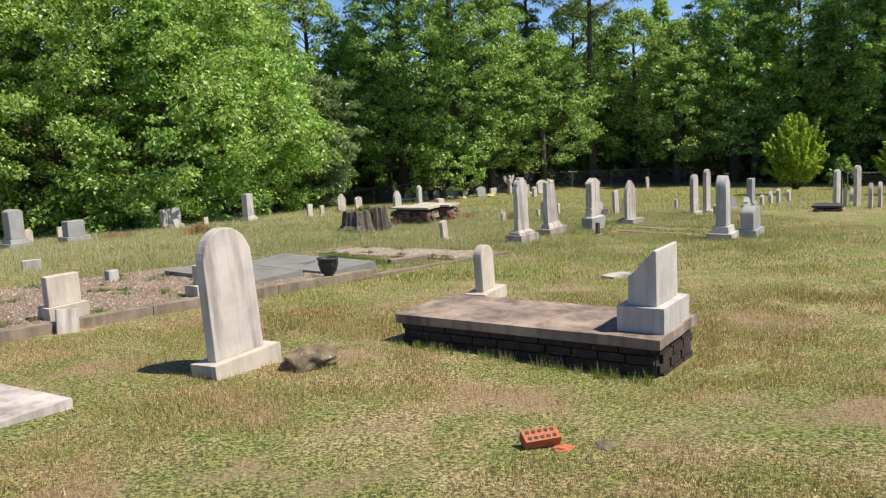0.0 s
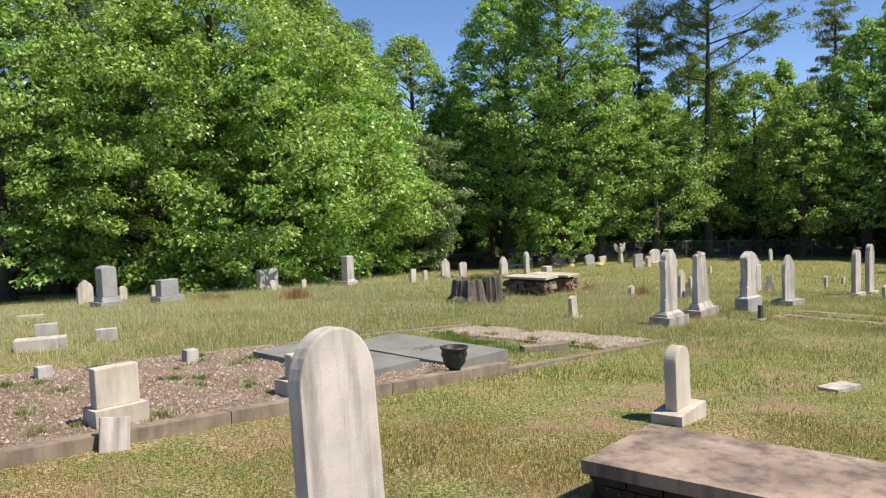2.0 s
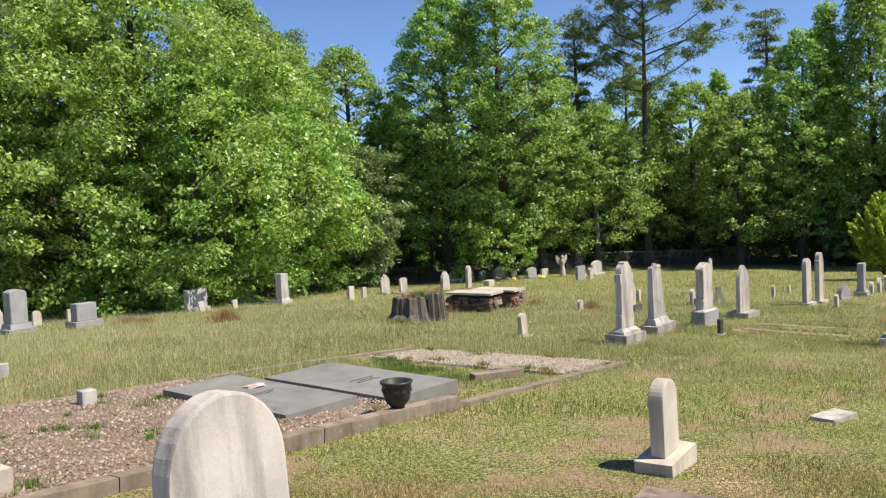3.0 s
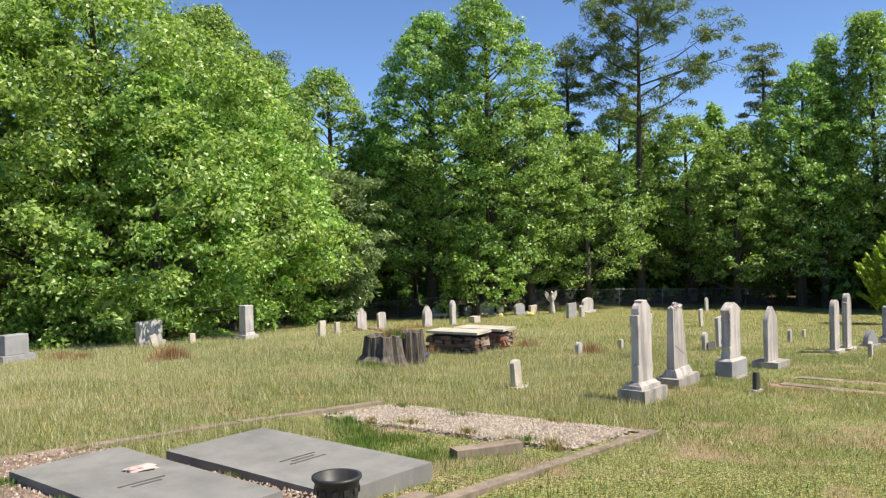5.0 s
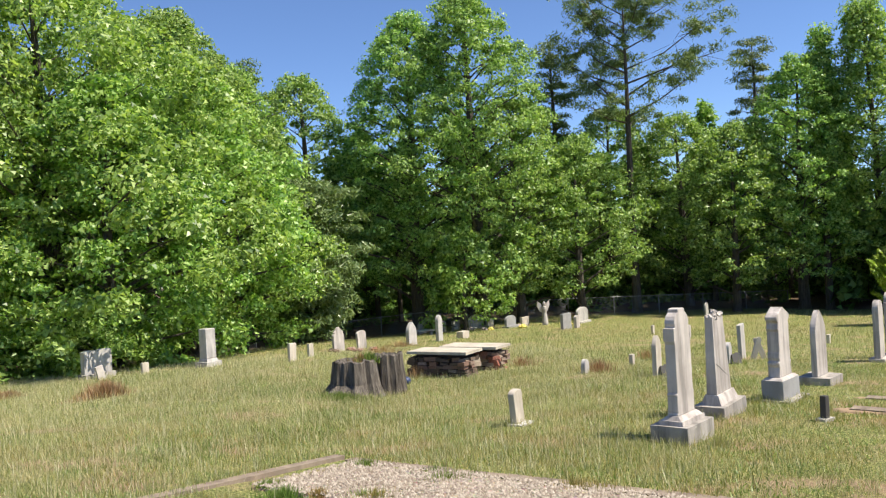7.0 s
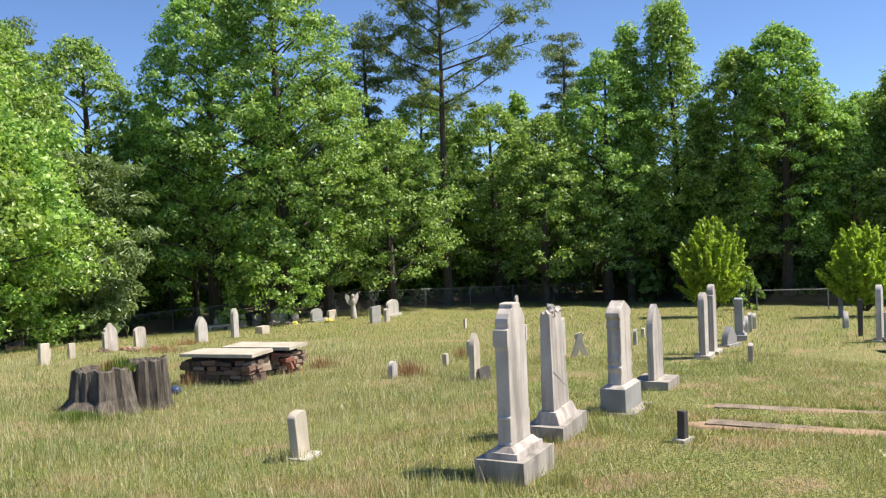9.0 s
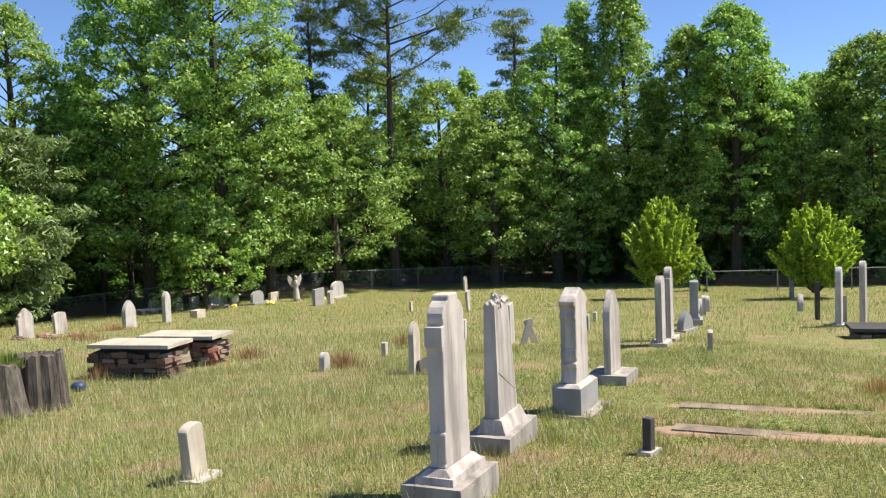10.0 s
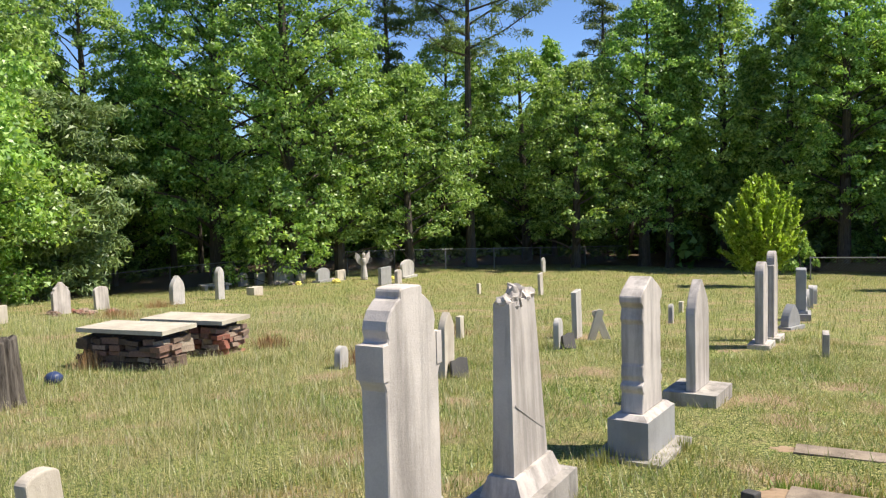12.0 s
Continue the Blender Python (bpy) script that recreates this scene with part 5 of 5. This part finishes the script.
def blades(name, xr, yr, count, hmin, hmax, width, material, label, seed, keep=None, bend=0.5):
    rs = np.random.RandomState(seed)
    x, y = rs.uniform(*xr, count), rs.uniform(*yr, count)
    ok = ~inside_plot(x, y)
    for sx, sy, rot, L, W in SLABS:
        c, s = math.cos(radians(rot)), math.sin(radians(rot))
        a, b = (x - sx) * c + (y - sy) * s, -(x - sx) * s + (y - sy) * c
        ok &= ~((abs(a) < L / 2) & (abs(b) < W / 2))
    if keep is not None:
        ok &= keep(x, y, rs)
    x, y = x[ok], y[ok]
    n = len(x)
    h = rs.uniform(hmin, hmax, n) * (0.7 + 0.6 * rs.uniform(0, 1, n) ** 2)
    a = rs.uniform(0, 2 * np.pi, n)
    z = G(x, y) - 0.01
    dx, dy = np.cos(a), np.sin(a)
    w = width * rs.uniform(0.6, 1.3, n)
    bx, by = dy * h * bend * rs.uniform(-1, 1, n), dx * h * bend * rs.uniform(-1, 1, n)
    V = np.stack([np.c_[x - dx * w, y - dy * w, z], np.c_[x + dx * w, y + dy * w, z], np.c_[x + bx, y + by, z + h]], 1).reshape(-1, 3)
    tagged(raw_mesh(name, V, np.arange(3 * n).reshape(-1, 3), material), label, "grass", kind="stuff")


WORN = ((-0.7, 3.99, 0.35), (-1.06, 4.12, 0.25), (-0.1, 4.19, 0.25), (-0.97, 3.44, 0.4), (-0.28, 3.43, 0.35), (2.44, 4.64, 0.4), (1.94, 4.35, 0.25), (2.54, 5.44, 0.3))


def patchy(x, y, rs):
    # thin where the lawn is worn through to straw and sand
    thin = sum(np.exp(-((x - a) ** 2 + (1.6 * (y - b)) ** 2) / (r * r)) for a, b, r in WORN)
    f = np.array([noise.noise(Vector((a * 0.9, b * 0.9, 3.3))) + 0.5 * noise.noise(Vector((a * 2.6, b * 2.6, 1.3))) for a, b in zip(x, y)])
    return rs.uniform(-0.50, 0.50, len(x)) < 1.5 * f + 0.16 - 0.9 * thin


def clumpy(x, y, rs):
    f = np.array([noise.noise(Vector((a * 1.4, b * 1.4, 7.3))) + 0.8 * noise.noise(Vector((a * 4.5, b * 4.5, 2.3))) for a, b in zip(x, y)])
    return rs.uniform(-0.7, 0.6, len(x)) < f


def tall_zone(x, y, rs):
    # long grass west of the path and past the plot; mown on the east near side
    edge = 13.0 + 0.25 * (x + 3) ** 1 + 2.2 * np.maximum(0, x - 2)
    return (y > np.where(x < -2, 9.5 - 0.9 * (x + 4), edge)) & (rs.uniform(0, 1, len(x)) < 0.9)


blades("lawn", (-4.5, 5.5), (2.2, 9.0), 330000, 0.018, 0.05, 0.0034, GRASS, "short mown grass with dry thatch", 11, patchy, 0.9)
blades("lawn", (-6.5, 9.5), (9.0, 19.0), 110000, 0.03, 0.075, 0.0045, GRASS, "short mown grass with dry thatch", 12, patchy)
blades("seed_heads", (-16.0, 4.0), (10.0, 34.0), 75000, 0.09, 0.20, 0.0024, SEED, "pale seeding grass stalks", 17, tall_zone, 0.35)
blades("seed_heads", (1.0, 16.0), (13.0, 32.0), 20000, 0.07, 0.16, 0.0024, SEED, "pale seeding grass stalks", 18, clumpy, 0.35)
blades("thatch", (-4.5, 6.0), (2.2, 9.5), 150000, 0.006, 0.022, 0.0032, THATCH, "dead straw lying in the lawn", 16, lambda x, y, rs: clumpy(x + 40, y, rs), 4.0)
blades("broad_weeds", (-4.0, 8.0), (10.5, 25.0), 80000, 0.02, 0.06, 0.0065, WEED, "low broad-leaved weeds in the meadow", 19, lambda x, y, rs: clumpy(x + 17, y + 5, rs), 1.8)
blades("tall_grass", (-12.0, 14.0), (9.0, 30.0), 200000, 0.05, 0.17, 0.0028, HAY, "long meadow grass with pale seed heads", 13, tall_zone, 1.0)
blades("meadow_grass", (-5.0, 10.0), (12.0, 25.0), 330000, 0.035, 0.12, 0.0030, HAY, "thick uneven meadow grass", 15, lambda x, y, rs: clumpy(x, y, rs), 1.1)
blades("tall_grass", (-24.0, 28.0), (24.0, 57.0), 130000, 0.05, 0.17, 0.006, HAY, "long meadow grass with pale seed heads", 14, lambda x, y, rs: y < np.interp(x, ex, ey) - 0.3)


# ---- tufts and weeds ----
def tuft(x, y, r, h, count, material, label, seed, up=0.0, width=0.004):
    """A clump of stalks or leaves rooted within r of a point."""
    rs = np.random.RandomState(seed)
    a, d = rs.uniform(0, 6.283, count), r * np.abs(rs.normal(size=count)) * 0.6
    d *= 1 + 0.5 * np.sin(a * 3 + seed) * np.sin(a + seed * 2)
    px, py = d * np.cos(a), d * np.sin(a)
    hh = h * rs.uniform(0.3, 1.1, count) * np.exp(-0.5 * (d / r) ** 2)
    lean = 0.45 * hh
    t = rs.uniform(0, 6.283, count)
    w = width * rs.uniform(0.6, 1.4, count)
    z = np.array([g(x + i, y + j) - g(x, y) for i, j in zip(px, py)])
    tx, ty = px + lean * np.cos(a) * rs.uniform(0, 1, count), py + lean * np.sin(a) * rs.uniform(0, 1, count)
    V = np.stack([np.c_[px - w * np.cos(t), py - w * np.sin(t), z - 0.01], np.c_[px + w * np.cos(t), py + w * np.sin(t), z - 0.01], np.c_[tx, ty, z + hh]], 1).reshape(-1, 3)
    ob = raw_mesh("grass_clump", V, np.arange(3 * count).reshape(-1, 3), material)
    ob.location = (x, y, g(x, y) + up)
    tagged(ob, label, "grass", kind="stuff")


rt = random.Random(21)
for k in range(40):
    u, v = rt.uniform(0.4, 4.8), rt.uniform(0.3, 3.3)
    tuft(*plot(u, v), rt.uniform(0.08, 0.28), rt.uniform(0.04, 0.09), 260, WEED if k % 3 else HAY, "green weeds growing through gravel", 900 + k, 0.04)
for k in range(16):
    u, v = rt.choice((rt.uniform(7.3, 7.6), rt.uniform(8.3, 8.7))), rt.uniform(0.2, 3.2)
    tuft(*plot(u, v), rt.uniform(0.10, 0.30), rt.uniform(0.04, 0.10), 260, WEED if k % 2 else GRASS, "grass creeping over a gravel bed", 940 + k, 0.02)
for k in range(10):
    tuft(*plot(rt.uniform(6.1, 7.3), rt.uniform(0.9, 3.0)), rt.uniform(0.3, 0.5), rt.uniform(0.06, 0.12), 900, WEED, "fresh green grass between graves", 960 + k)
for k in range(9):
    tuft(*plot(rt.uniform(3.6, 5.0), rt.uniform(0.15, 3.4)), rt.uniform(0.12, 0.3), 0.07, 300, HAY, "dry weeds by a ledger slab", 975 + k, 0.03)
# along the foot of the raised grave
for k in range(22):
    u = k / 21
    x, y = 0.05 + 1.80 * u + rt.uniform(-0.05, 0.05), 6.60 - 1.36 * u + rt.uniform(-0.06, 0.02)
    tuft(x, y, 0.09, rt.uniform(0.05, 0.16), 50, HAY if k % 3 else WEED, "seeding grass at the foot of a grave", 1000 + k, 0, 0.003)
# red-brown sorrel and dry clumps
for x, y, r, h, n in ((3.25, 23.7, 0.35, 0.28, 500), (2.2, 26.2, 0.3, 0.25, 300), (-0.1, 25.1, 0.22, 0.30, 300), (-1.0, 33.0, 0.6, 0.25, 500), (5.0, 26.8, 0.3, 0.25, 280), (7.8, 18.4, 0.35, 0.2, 300), (-0.55, 36.8, 0.6, 0.25, 400)):
    tuft(x, y, r, h, n, STRAW, "reddish-brown dry grass clump", int(x * 10 + y), 0, 0.006)
for x, y, r, h in ((-5.67, 23.6, 0.40, 0.34), (-8.9, 25.9, 0.4, 0.2), (-8.3, 25.6, 0.3, 0.16)):
    tuft(x, y, r, h, 1100, STRAW, "heap of dry brown grass cuttings", int(y * 7), 0, 0.010)
tuft(-1.3, 21.6, 0.5, 0.12, 1400, WEED, "fresh green grass before a stump", 77, 0, 0.006)
tuft(-0.88, 22.5, 0.24, 0.18, 400, WEED, "weeds growing out of a hollow stump", 78, 0.54, 0.010)
tuft(-1.0, 22.5, 0.20, 0.16, 260, STRAW, "red-brown weeds growing out of a stump", 79, 0.54, 0.008)
# clumps round the feet of the stones
for k, (x, y) in enumerate(((2.3, 16.2), (2.75, 16.35), (3.2, 17.6), (3.75, 17.8), (4.2, 18.7), (4.8, 18.8), (1.0, 17.95), (0.85, 8.6), (1.2, 8.55), (5.6, 20.5), (6.2, 20.6), (4.3, 17.15), (6.1, 14.8), (6.9, 15.2), (-1.3, 5.5), (-0.9, 5.85), (-0.5, 5.75))):
    near_side = y < 10
    tuft(x, y, 0.2, 0.06 if near_side else 0.12, 140 if near_side else 200, GRASS if near_side else HAY, "longer grass round the foot of a stone", 1100 + k, 0, 0.003 if near_side else 0.004)


def bare_patch(x, y, r, stretch, rot, seed):
    """A worn patch of sandy soil, thin and ragged at the rim."""
    bm = bmesh.new()
    c, sn = math.cos(radians(rot)), math.sin(radians(rot))
    rings = []
    for k, f in enumerate((0.05, 0.4, 0.7, 0.9, 1.0)):
        ring = []
        for i in range(28):
            a = 2 * math.pi * i / 28
            rr = r * f * (1 + 0.35 * noise.noise(Vector((math.cos(a) * 1.7, math.sin(a) * 1.7, seed))) + 0.15 * math.sin(a * 9 + seed))
            u, v = rr * math.cos(a) * stretch, rr * math.sin(a)
            px, py = x + u * c - v * sn, y + u * sn + v * c
            ring.append(bm.verts.new((px, py, g(px, py) + (0.020, 0.018, 0.014, 0.004, -0.03)[k])))
        rings.append(ring)
    for a, b in zip(rings, rings[1:]):
        for i in range(28):
            bm.faces.new((a[i], a[(i + 1) % 28], b[(i + 1) % 28], b[i]))
    bm.faces.new(rings[0])
    ob = link_mesh("bare_soil", bm, SOIL, smooth=True)
    tagged(ob, "worn patch of sandy brown soil", "ground", kind="structure")


SOIL = plain_mat("sandy_soil", (0.36, 0.25, 0.16), 0.95)
for x, y, r, st, rot, sd in ((4.88, 17.62, 0.19, 1.6, -44, 1.0), (5.50, 18.58, 0.12, 2.0, -36, 2.0), (5.42, 17.14, 0.17, 5.6, -44, 3.0), (6.08, 18.07, 0.14, 5.6, -41, 4.0)):
    bare_patch(x, y, r, st, rot, sd)
for k in range(26):
    u = k / 25
    for ax, ay, dx, dy in ((5.60, 18.72, 1.25, -1.10), (4.95, 17.85, 1.25, -1.2)):
        tuft(ax + dx * u + rt.uniform(-0.06, 0.06), ay + dy * u + rt.uniform(-0.08, 0.12), 0.09, 0.07, 40, HAY if k % 2 else WEED, "grass growing over a sunken kerb", 1300 + k, 0, 0.004)
